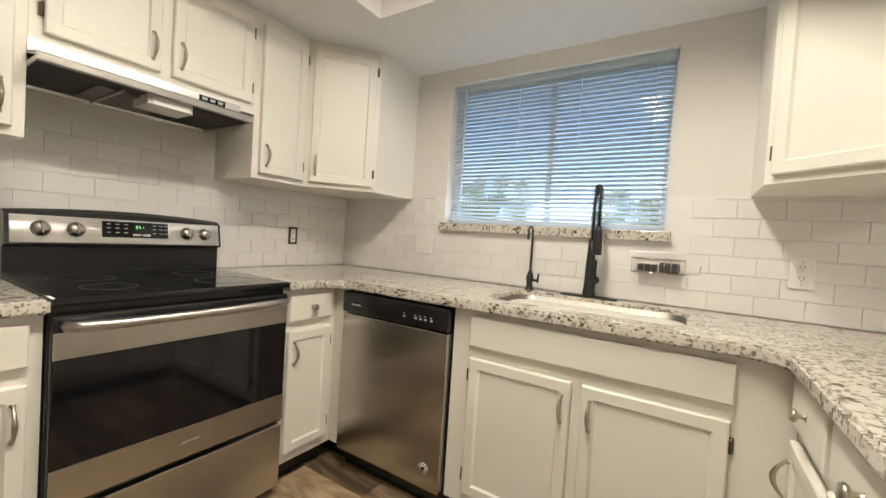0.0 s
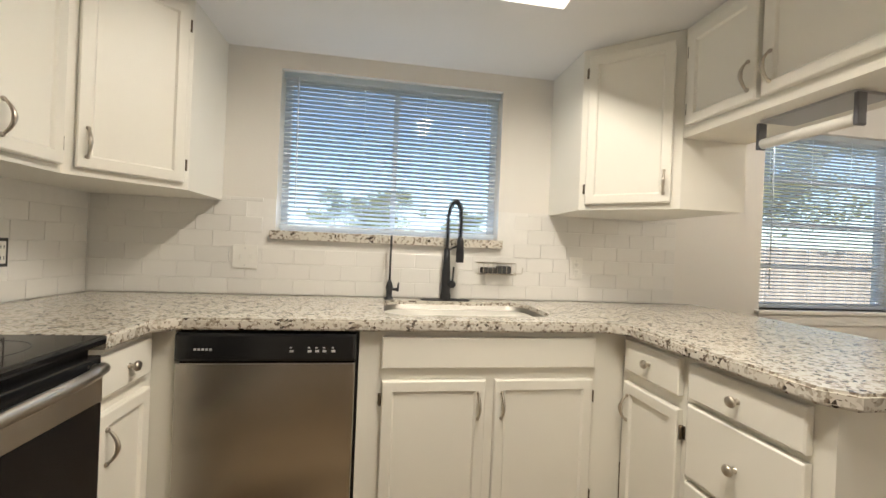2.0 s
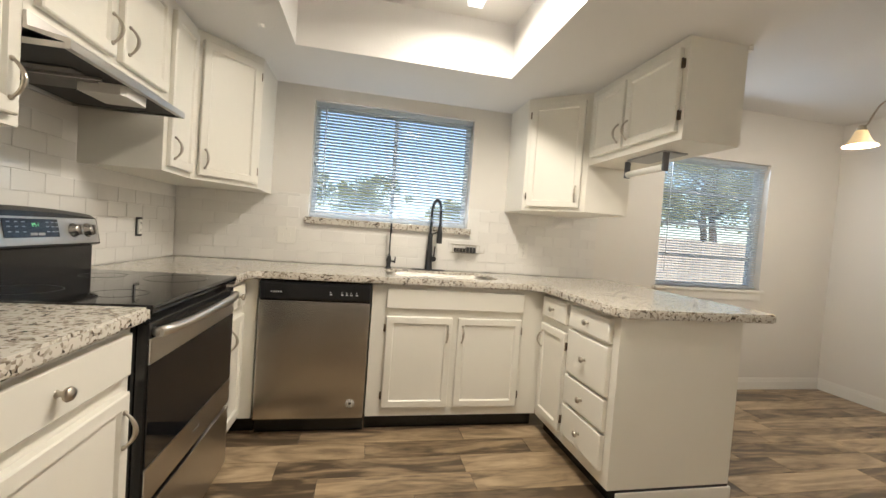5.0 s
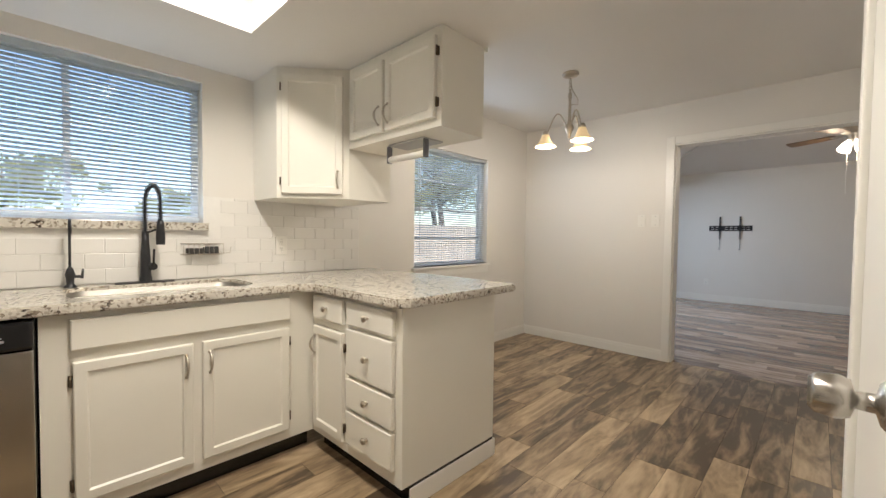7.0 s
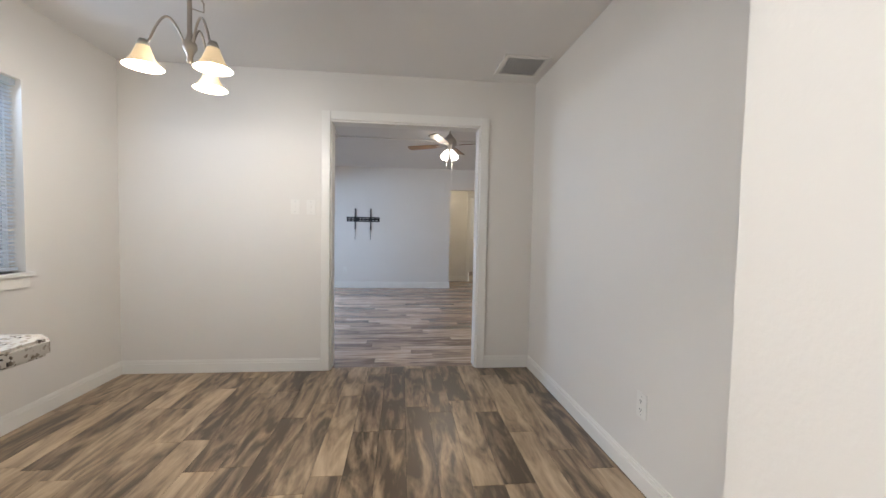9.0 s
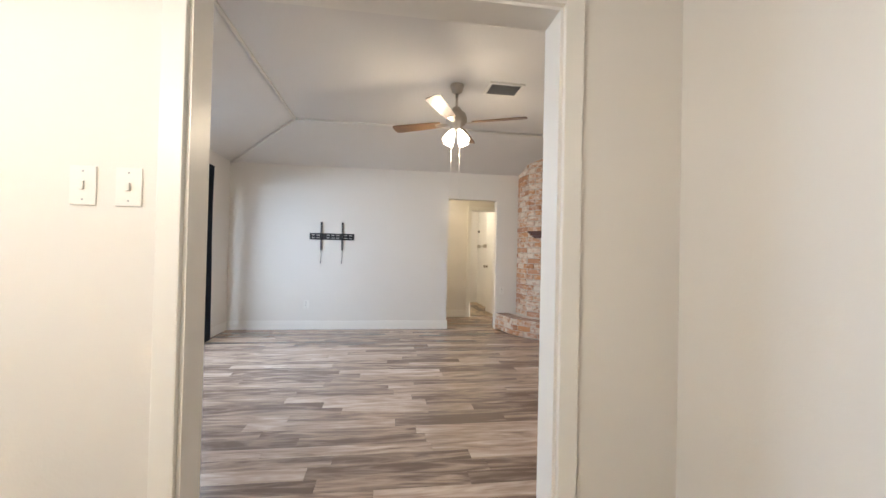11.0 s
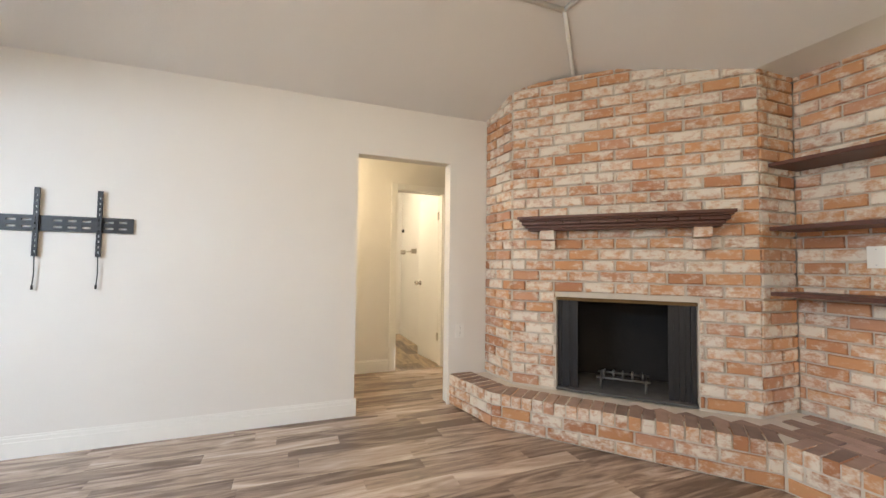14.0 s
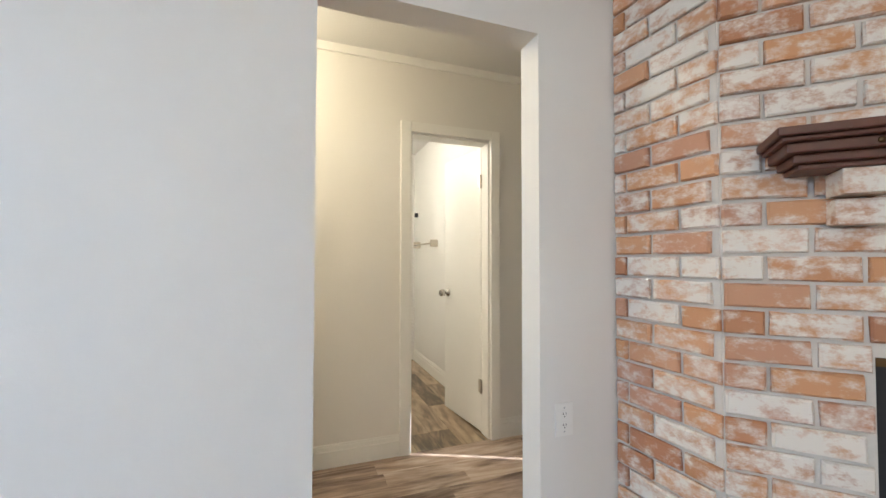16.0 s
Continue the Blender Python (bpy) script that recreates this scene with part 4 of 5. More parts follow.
for x in (-0.09, -0.06, -0.03, 0.075, 0.1, 0.12):
    for z in (0.048, 0.066, 0.082):
        box(bm, x, x + 0.013, 0.0086, 0.009, z, z + 0.003, mB)
for x in (0.0, 0.035):
    box(bm, x, x + 0.03, 0.0086, 0.009, 0.037, 0.046, mB)
part("button_print", bm, GREY, dsp)
for y in (-0.285, -0.185, 0.215, 0.295):
    bm = bmesh.new()
    lathe(bm, [(0, 0), (0.028, 0), (0.029, 0.004), (0.024, 0.006), (0.022, 0.022), (0.018, 0.026), (0, 0.027)], mB @ pose(y, 0.005, 0.055, -90), 20)
    box(bm, y - 0.004, y + 0.004, 0.03, 0.038, 0.035, 0.075, mB, 0.001)
    part("control_knob", bm, STEEL, pn, "silver burner knob")
    bm = bmesh.new()
    box(bm, y - 0.004, y + 0.004, 0.0052, 0.0056, 0.016, 0.021, mB)
    part("label_print", bm, GREY, pn)
# oven door
mR = frame_of((XR - 0.03, RC, 0), (0, 1, 0), (1, 0, 0)) @ Matrix.Diagonal((0.965, 1, 1, 1))
od = pbox("oven_door", BLACK, r, -0.375, 0.375, 0.0, 0.032, 0.325, 0.868, mR, 0.006)
pbox("window_glass", GLASSBLK, od, -0.372, 0.372, 0.0325, 0.036, 0.445, 0.745, mR, 0.001, "black oven window")
pbox("upper_band", STEELH, od, -0.373, 0.373, 0.0325, 0.037, 0.748, 0.822, mR, 0.001, "brushed steel band")
pbox("lower_band", STEELH, od, -0.373, 0.373, 0.0325, 0.037, 0.335, 0.442, mR, 0.001, "brushed steel band")
bm = bmesh.new()
hp = []
for k in range(15):
    a0 = -1 + 2 * k / 14
    hp.append(mR @ Vector((a0 * 0.355, 0.048 + 0.026 * (1 - a0 ** 4), 0.838)))
tube(bm, hp, 0.0155, 12)
for s0 in (-1, 1):
    tube(bm, [mR @ Vector((s0 * 0.345, 0.03, 0.838)), mR @ Vector((s0 * 0.345, 0.052, 0.838))], 0.013, 10)
part("oven_handle", bm, STEELH, od, "satin steel bar handle")
dr = pbox("warming_drawer", STEELH, r, -0.374, 0.374, 0.0, 0.035, 0.045, 0.312, mR, 0.005, "brushed steel storage drawer")
bm = bmesh.new()
for k in range(5):
    box(bm, -0.03 + k * 0.012, -0.022 + k * 0.012, 0.0372, 0.0378, 0.385, 0.393, mR)
part("badge", bm, GREY, od, "small maker's lettering")

# ---- range hood ----
h = thing("range_hood", (XL + 0.25, RC, 1.59), "stainless steel under-cabinet range hood", "range hood")
bm = bmesh.new()
HX = XL + 0.435
HY0, HY1 = -1.642, -0.978
HB = 1.588
prof = [(XL + 0.008, 1.656), (XL + 0.327, 1.656), (XL + 0.327, 1.672), (XL + 0.335, 1.672), (XL + 0.337, 1.634), (HX - 0.004, 1.616), (HX, 1.611), (HX, HB + 0.002), (HX - 0.004, HB), (HX - 0.016, HB), (HX - 0.016, 1.604), (XL + 0.30, 1.634), (XL + 0.03, 1.634), (XL + 0.02, HB), (XL + 0.008, HB)]
ends = [[bm.verts.new((x, yy, z)) for x, z in prof] for yy in (HY0, HY1)]
for k in range(len(prof)):
    bm.faces.new((ends[0][k], ends[0][(k + 1) % len(prof)], ends[1][(k + 1) % len(prof)], ends[1][k]))
bm.faces.new(ends[0])
bm.faces.new(ends[1][::-1])
part("canopy", bm, STEELH, h)
for y in (HY0, HY1 - 0.004):
    bm = bmesh.new()
    box(bm, XL + 0.022, HX - 0.017, y, y + 0.004, HB, 1.603)
    box(bm, XL + 0.031, XL + 0.299, y + 0.0003, y + 0.0037, 1.6035, 1.633)
    part("end_panel", bm, STEELH, h)
# the hood's underside shade is put into this panel's dark colour
ft = pbox("filter_tray", DARKGREY, h, XL + 0.04, HX - 0.02, HY0 + 0.006, HY1 - 0.006, 1.594, 1.602, None, 0.002, "filter panel coloured dark for the shade under the hood")
pbox("filter_screen", IRON, ft, XL + 0.06, XL + 0.33, HY0 + 0.17, RC + 0.03, 1.588, 1.5935, None, 0.002, "grey metal mesh grease filter")
bm = bmesh.new()
prism(bm, [(XL + 0.27, RC - 0.075), (XL + 0.395, RC - 0.075), (XL + 0.405, RC - 0.06), (XL + 0.405, RC + 0.06), (XL + 0.395, RC + 0.075), (XL + 0.27, RC + 0.075)], 1.560, 1.5935)
part("lamp_cover", bm, PLATE, h, "frosted lamp cover")
pbox("divider", STEELH, h, XL + 0.06, HX - 0.06, RY0 + 0.22, RY0 + 0.230, 1.580, 1.5875)
mS = frame_of((XL + 0.3365, 0, 1.634), (0, 1, 0), (1, 0, 0))
sw = bmesh.new()
box(sw, HY1 - 0.175, HY1 - 0.07, 0.0005, 0.003, 0.008, 0.032, mS)
sp = part("switch_panel", sw, BLACK, h, "black switch strip")
for k in range(3):
    bm = bmesh.new()
    box(bm, HY1 - 0.165 + k * 0.032, HY1 - 0.145 + k * 0.032, 0.0032, 0.007, 0.014, 0.026, mS, 0.001)
    part("switch", bm, GREY, sp)

# ---- wall cabinets ----


def wall_cab(poly, z0, label):
    cx, cy = sum(p[0] for p in poly) / len(poly), sum(p[1] for p in poly) / len(poly)
    ob = thing("wall_cabinet", (cx, cy, z0), label, "cabinet", "kitchen wall cabinets")
    bm = bmesh.new()
    prism(bm, poly, z0, KIT_Z - 0.001)
    part("body", bm, CAB, ob)
    return ob


XU = XL + 0.325
g = 0.001
c = wall_cab([(XL + g, -0.62), (XU, -0.62), (XU, -0.908), (XL + g, -0.908)], 1.37, "tall cream wall cabinet beside the hood")
m = frame_of((XU, -0.62, 0), (0, -1, 0), (1, 0, 0))
cab_door(c, m, 0.02, 0.258, 1.395, 2.085, 1, True)
c = wall_cab([(XL + g, -g), (XL + g, -0.619), (XU, -0.619), (0.225, -0.346), (0.225, -g)], 1.37, "cream diagonal corner wall cabinet beside the window")
u = Vector((0.225 - XU, 0.619 - 0.346, 0)).normalized()
wd = math.hypot(0.225 - XU, 0.619 - 0.346)
m = frame_of((0.225, -0.346, 0), -u, (u.y, -u.x, 0))
cab_door(c, m, 0.022, wd - 0.03, 1.395, 2.085, 1, True)
c = wall_cab([(XL + g, -0.909), (XU, -0.909), (XU, -1.640), (XL + g, -1.640)], 1.657, "short cream wall cabinet above the range hood")
m = frame_of((XU, -0.909, 0), (0, -1, 0), (1, 0, 0))
cab_door(c, m, 0.025, 0.345, 1.70, 2.085, 1, True)
cab_door(c, m, 0.385, 0.70, 1.70, 2.085, -1, True)
c = wall_cab([(XL + g, -1.641), (XU, -1.641), (XU, -2.25), (XL + g, -2.25)], 1.37, "cream wall cabinet beside the range hood")
m = frame_of((XU, -1.641, 0), (0, -1, 0), (1, 0, 0))
cab_door(c, m, 0.03, 0.58, 1.395, 2.085, -1, True)
XU2, XB2 = 2.21, 2.515
c = wall_cab([(1.90, -g), (1.90, -0.335), (XU2, -0.600), (XB2, -0.600), (XB2, -g)], 1.385, "cream diagonal corner wall cabinet beside the window")
u = Vector((XU2 - 1.90, -0.265, 0)).normalized()
wd = math.hypot(XU2 - 1.90, 0.265)
m = frame_of((1.90, -0.335, 0), u, (u.y, -u.x, 0))
cab_door(c, m, 0.03, wd - 0.035, 1.41, 2.085, 1, True)
c = wall_cab([(XU2, -0.601), (XU2, -1.345), (XB2, -1.345), (XB2, -0.601)], 1.675, "short cream wall cabinet hung over the peninsula")
m = frame_of((XU2, -0.601, 0), (0, -1, 0), (-1, 0, 0))
cab_door(c, m, 0.035, 0.335, 1.715, 2.085, 1, True)
cab_door(c, m, 0.355, 0.715, 1.715, 2.085, -1, True)
bm = bmesh.new()
box(bm, 2.512, 2.535, -1.352, -0.02, KIT_Z - 0.02, KIT_Z + 0.31)
solid("trim", CAB, bm, "cream fascia between the lower kitchen and the dining ceiling", "trim")

pt = thing("paper_towel_holder", (2.36, -0.98, 1.675), "grey under-cabinet paper towel holder with a bare roll bar", "holder")
pbox("mount", GREY, pt, 2.29, 2.43, -1.145, -0.865, 1.666, 1.6745)
for y in (-1.15, -0.86):
    pbox("bracket", material("dark_grey_plastic", (0.12, 0.12, 0.13), 0.4) if y < -1 else bpy.data.materials["dark_grey_plastic"], pt, 2.285, 2.318, y - 0.006, y + 0.006, 1.572, 1.6655, None, 0.004)
bm = bmesh.new()
tube(bm, [(2.302, -1.143, 1.592), (2.302, -0.867, 1.592)], 0.018, 14)
part("roll_bar", bm, PLATE, pt, "white roll bar")

# ---- outlets and switches ----


def plate(name, m, w, h, label, kind, gang=1, mat=None):
    ob = thing(name, m.translation, label, kind)
    pl = pbox("cover_plate", mat or PLATE, ob, -w / 2, w / 2, 0.0005, 0.006, -h / 2, h / 2, m, 0.002)
    for g0 in range(gang):
        x = (g0 - (gang - 1) / 2) * 0.046
        if kind == "outlet":
            for z in (-0.02, 0.02):
                s2 = pbox("socket", mat or PLATE, ob, x - 0.016, x + 0.016, 0.0062, 0.008, z - 0.014, z + 0.014, m, 0.001)
                bm = bmesh.new()
                for dx in (-0.006, 0.006):
                    box(bm, x + dx - 0.0012, x + dx + 0.0012, 0.0082, 0.0086, z - 0.002, z + 0.007, m)
                box(bm, x - 0.002, x + 0.002, 0.0082, 0.0086, z - 0.010, z - 0.006, m)
                part("slots", bm, DARK, s2)
        elif kind == "switch":
            pbox("toggle", mat or PLATE, ob, x - 0.005, x + 0.005, 0.0062, 0.014, -0.012, 0.012, m, 0.001)
    for z in (-h * 0.36, h * 0.36):
        bm = bmesh.new()
        lathe(bm, [(0, 0), (0.003, 0), (0.003, 0.001), (0, 0.0011)], m @ pose(0, 0.0061, z, -90), 8)
        part("screw", bm, GREY, ob)
    return ob


NW, WW = ((1, 0, 0), (0, -1, 0)), ((0, -1, 0), (1, 0, 0))
plate("wall_outlet", frame_of((0.342, -0.008, 1.10), *NW), 0.115, 0.115, "white double-gang switch plate on the tiled wall", "switch", 2)
plate("wall_outlet", frame_of((2.07, -0.008, 1.10), *NW), 0.075, 0.118, "white electrical outlet on the tiled wall", "outlet")
o = thing("bare_outlet", (XL + 0.008, -0.43, 1.10), "uncovered outlet in a dark wall box", "outlet")
m = frame_of((XL + 0.008, -0.43, 1.10), *WW)
pbox("box", DARK, o, -0.03, 0.03, 0.0005, 0.003, -0.052, 0.052, m)
pbox("socket", PLATE, o, -0.012, 0.018, 0.0032, 0.012, -0.04, 0.04, m, 0.002)
bm = bmesh.new()
for z in (-0.02, 0.02):
    for x in (-0.003, 0.009):
        box(bm, x - 0.0015, x + 0.0015, 0.0122, 0.0126, z - 0.006, z + 0.006, m)
part("slots", bm, DARK, o)
EW = ((0, -1, 0), (-1, 0, 0))
plate("wall_switch", frame_of((XE, -1.325, 1.35), *EW), 0.072, 0.118, "white single light switch on the dining wall", "switch")
plate("wall_switch", frame_of((XE, -1.45, 1.35), *EW), 0.072, 0.118, "white single light switch on the dining wall", "switch")
plate("wall_outlet", frame_of((3.47, YS, 0.385), (1, 0, 0), (0, 1, 0)), 0.072, 0.118, "white electrical outlet low on the dining wall", "outlet")
plate("wall_outlet", frame_of((XT, -1.064, 0.37), *EW), 0.075, 0.118, "white electrical outlet under the television mount", "outlet")
plate("wall_outlet", frame_of((XT, -4.05, 0.605), *EW), 0.078, 0.12, "white electrical outlet beside the brick hearth", "outlet")
plate("wall_switch", frame_of((6.86, YS2, 1.31), (1, 0, 0), (0, 1, 0)), 0.075, 0.118, "white light switch on the living room wall", "switch")
plate("wall_outlet", frame_of((9.35, YN2, 0.36), (1, 0, 0), (0, -1, 0)), 0.072, 0.11, "white outlet near the window corner", "outlet")

# sponge caddy
k0 = thing("sponge_caddy", (1.60, -0.05, 1.06), "wire caddy with dark sponges stuck to the tile", "caddy")
bm = bmesh.new()
for z in (1.055, 1.115):
    tube(bm, [(1.50, -0.012, z), (1.50, -0.075, z), (1.70, -0.075, z), (1.70, -0.012, z), (1.50, -0.012, z)], 0.0022, 6)
for k in range(9):
    x = 1.50 + 0.025 * k
    tube(bm, [(x, -0.075, 1.115), (x, -0.075, 1.055), (x, -0.012, 1.055)], 0.0015, 5)
tube(bm, [(1.70, -0.03, 1.06), (1.75, -0.03, 1.06), (1.755, -0.03, 1.095)], 0.002, 5)
part("wire_basket", bm, NICKEL, k0)
pbox("sponge", material("dark_sponge", (0.05, 0.045, 0.04), 0.95, vary=0.4, scale=60), k0, 1.52, 1.60, -0.068, -0.02, 1.06, 1.09, None, 0.006)
pbox("scourer", DARKGREY, k0, 1.605, 1.68, -0.066, -0.022, 1.06, 1.10, None, 0.008)

# tray light
l = thing("ceiling_light", (1.36, -1.45, DIN_Z), "white linear ceiling light with a lit diffuser", "ceiling light")
pbox("housing", PLATE, l, 1.30, 1.42, -2.05, -0.78, DIN_Z - 0.018, DIN_Z - 0.001, None, 0.004)
pbox("diffuser", TUBE, l, 1.32, 1.40, -2.04, -0.79, DIN_Z - 0.048, DIN_Z - 0.019, None, 0.012, "glowing white diffuser")


def vent(name, x0, x1, y0, y1, z, n, along, label, slats=PLATE, back=GREY):
    ob = thing(name, ((x0 + x1) / 2, (y0 + y1) / 2, z), label, "vent")
    b = 0.03
    bm = bmesh.new()
    for q in ((x0, x1, y0, y0 + b), (x0, x1, y1 - b, y1), (x0, x0 + b, y0 + b, y1 - b), (x1 - b, x1, y0 + b, y1 - b)):
        box(bm, *q, z - 0.012, z - 0.0005)
    part("frame", bm, PLATE, ob)
    pbox("backing", back, ob, x0 + b, x1 - b, y0 + b, y1 - b, z - 0.004, z - 0.0006)
    for k in range(n):
        t0 = (k + 0.5) / n
        bm = bmesh.new()
        if along == "x":
            y = y0 + b + (y1 - y0 - 2 * b) * t0
            box(bm, x0 + b, x1 - b, -0.0012, 0.0012, -0.005, 0.005, pose(0, y, z - 0.010, 40))
        else:
            x = x0 + b + (x1 - x0 - 2 * b) * t0
            box(bm, -0.0012, 0.0012, y0 + b, y1 - b, -0.005, 0.005, pose(x, 0, z - 0.010, 0, 40))
        part("slat", bm, slats, ob)
    return ob


vent("ceiling_vent", 4.58, 4.93, -3.24, -2.90, DIN_Z, 14, "x", "square white return air vent in the dining ceiling")
vent("ceiling_vent", 3.42, 3.72, -2.90, -2.64, DIN_Z, 9, "x", "small white supply vent in the dining ceiling")
v = vent("ceiling_vent", 7.28, 7.56, -3.47, -3.13, MID_Z, 11, "y", "white supply vent in the living room ceiling", GREY, DARK)

sd = thing("smoke_detector", (2.92, -1.59, DIN_Z), "round white smoke detector on the dining ceiling", "smoke detector")
bm = bmesh.new()
lathe(bm, [(0, -0.001), (0.068, -0.001), (0.070, -0.012), (0.062, -0.03), (0.045, -0.036), (0, -0.037)], pose(2.92, -1.59, DIN_Z))
part("housing", bm, PLATE, sd)
bm = bmesh.new()
lathe(bm, [(0, -0.0375), (0.006, -0.0375), (0.006, -0.040), (0, -0.041)], pose(2.92, -1.59, DIN_Z), 10)
part("test_button", bm, GREY, sd)

# ---- chandelier ----
CX, CY = 3.81, -1.175
c = thing("chandelier", (CX, CY, DIN_Z), "brushed nickel three-arm chandelier with lit frosted bell shades", "chandelier")
bm = bmesh.new()
lathe(bm, [(0, -0.001), (0.062, -0.001), (0.064, -0.012), (0.05, -0.025), (0.02, -0.036), (0, -0.036)], pose(CX, CY, DIN_Z))
part("canopy", bm, NICKEL, c)
bm = bmesh.new()
for k in range(6):
    z = DIN_Z - 0.04 - 0.024 * k
    ring = [(0.009 * math.cos(t0 * math.pi / 6), 0, 0.016 * math.sin(t0 * math.pi / 6)) for t0 in range(13)]
    rot = pose(CX, CY, z, 0, 0, 90 * (k % 2))
    tube(bm, [rot @ Vector(p) for p in ring], 0.0022, 5, False)
part("chain", bm, NICKEL, c)
bm = bmesh.new()
tube(bm, [(CX, CY, DIN_Z - 0.03), (CX + 0.012, CY - 0.01, DIN_Z - 0.12), (CX + 0.03, CY - 0.05, DIN_Z - 0.2), (CX + 0.02, CY - 0.055, DIN_Z - 0.245), (CX, CY - 0.01, DIN_Z - 0.24)], 0.003, 6)
part("cord", bm, NICKEL, c)
bm = bmesh.new()
lathe(bm, [(0, 0.02), (0.012, 0.02), (0.014, -0.01), (0.010, -0.03), (0.011, -0.18), (0.016, -0.21), (0.03, -0.235), (0.032, -0.255), (0.018, -0.28), (0.012, -0.30), (0.016, -0.315), (0, -0.33)], pose(CX, CY, 2.27))
part("stem", bm, NICKEL, c)
for k in range(3):
    a0 = radians(236.5 + 120 * k)
    ca, sa = math.cos(a0), math.sin(a0)
    pts = []
    for j in range(15):
        t0 = j / 14
        rr = 0.02 + 0.155 * t0
        z = 2.03 + 0.12 * math.sin(math.pi * min(1, t0 * 1.12)) * (1 if t0 < 0.9 else 0.9) - 0.03 * t0
        pts.append((CX + rr * ca, CY + rr * sa, z))
    pts.append((CX + 0.178 * ca, CY + 0.178 * sa, 1.98))
    bm = bmesh.new()
    tube(bm, pts, 0.0055, 8)
    arm = part("arm", bm, NICKEL, c)
    bm = bmesh.new()
    lathe(bm, [(0, 0.03), (0.016, 0.03), (0.024, 0.012), (0.026, 0), (0, 0)], pose(*pts[-1]))
    part("socket", bm, NICKEL, arm)
    bm = bmesh.new()
    lathe(bm, [(0.027, 0.0), (0.034, -0.02), (0.046, -0.05), (0.062, -0.075), (0.082, -0.092), (0.079, -0.092), (0.058, -0.072), (0.042, -0.048), (0.031, -0.02), (0.024, -0.002)], pose(*pts[-1]))
    part("shade", bm, SHADE, arm, "amber-white frosted glass bell shade")
    bm = bmesh.new()
    lathe(bm, [(0.012, 0), (0.016, -0.02), (0.027, -0.05), (0.022, -0.072), (0, -0.08)], pose(*pts[-1]), 14)
    part("bulb", bm, BULB, arm, "lit bulb")
    lamp("chandelier_light", "POINT", pose(pts[-1][0], pts[-1][1], pts[-1][2] - 0.115), 5.3, WARM, radius=0.03)

# ---- living room things ----
FX, FY = 7.42, -2.85
f = thing("ceiling_fan", (FX, FY, MID_Z), "brushed nickel ceiling fan with walnut blades and lit shades, at rest", "ceiling fan")
bm = bmesh.new()
lathe(bm, [(0, -0.001), (0.065, -0.001), (0.066, -0.015), (0.045, -0.07), (0.02, -0.085), (0, -0.085)], pose(FX, FY, MID_Z))
part("canopy", bm, NICKEL, f)
bm = bmesh.new()
tube(bm, [(FX, FY, MID_Z - 0.08), (FX, FY, 2.54)], 0.0125, 12)
part("downrod", bm, NICKEL, f)
bm = bmesh.new()
lathe(bm, [(0, 0.16), (0.03, 0.16), (0.05, 0.13), (0.085, 0.10), (0.10, 0.06), (0.10, 0.02), (0.085, 0.0), (0.06, -0.02), (0.055, -0.06), (0.03, -0.075), (0, -0.075)], pose(FX, FY, 2.39))
part("motor", bm, NICKEL, f)
for k in range(4):
    a0 = 61 + 92 * k
    mb = pose(FX, FY, 2.40, 0, 0, a0) @ pose(0, 0, 0, 12)
    bm = bmesh.new()
    pts = [(0.155, 0.042), (0.30, 0.055), (0.60, 0.066), (0.645, 0.060), (0.655, 0.04), (0.655, -0.04), (0.645, -0.060), (0.60, -0.066), (0.30, -0.055), (0.155, -0.042)]
    prism(bm, pts, -0.004, 0.004)
    bmesh.ops.transform(bm, matrix=mb, verts=bm.verts)
    bl = part("blade", bm, BLADE, f, "walnut-stained wooden blade")
    bm = bmesh.new()
    prism(bm, [(0.08, 0.018), (0.16, 0.03), (0.21, 0.022), (0.21, -0.022), (0.16, -0.03), (0.08, -0.018)], -0.009, -0.0045)
    bmesh.ops.transform(bm, matrix=mb, verts=bm.verts)
    part("blade_iron", bm, NICKEL, bl, "brass-toned blade bracket")
for k in range(4):
    a0 = radians(35 + 90 * k)
    p0 = Vector((FX + 0.05 * math.cos(a0), FY + 0.05 * math.sin(a0), 2.31))
    ms = pose(*p0, 0, 0, math.degrees(a0)) @ pose(0, 0, 0, 0, -32, 0)
    bm = bmesh.new()
    lathe(bm, [(0.018, 0.012), (0.026, 0.0), (0.036, -0.03), (0.046, -0.08), (0.050, -0.115), (0.046, -0.115), (0.040, -0.08), (0.02, -0.01)], ms)
    part("shade", bm, FANSHADE, f, "lit white glass shade")
    q = ms @ Vector((0, 0, -0.15))
    lamp("fan_light", "POINT", pose(*q), 2.3, (1.0, 0.80, 0.54), radius=0.04)
for dx, dy, z0, z1 in ((0.0, -0.035, 1.71, 2.31), (0.01, 0.045, 1.74, 2.31)):
    bm = bmesh.new()
    tube(bm, [(FX + dx, FY + dy, z1), (FX + dx, FY + dy, z0)], 0.0014, 5)
    lathe(bm, [(0, 0.012), (0.006, 0.006), (0.007, 0), (0.005, -0.008), (0, -0.01)], pose(FX + dx, FY + dy, z0 + 0.38), 8)
    lathe(bm, [(0, 0.008), (0.004, 0.0), (0.004, -0.016), (0, -0.02)], pose(FX + dx, FY + dy, z0), 8)
    part("pull_chain", bm, PLATE, f, "white beaded pull chain")

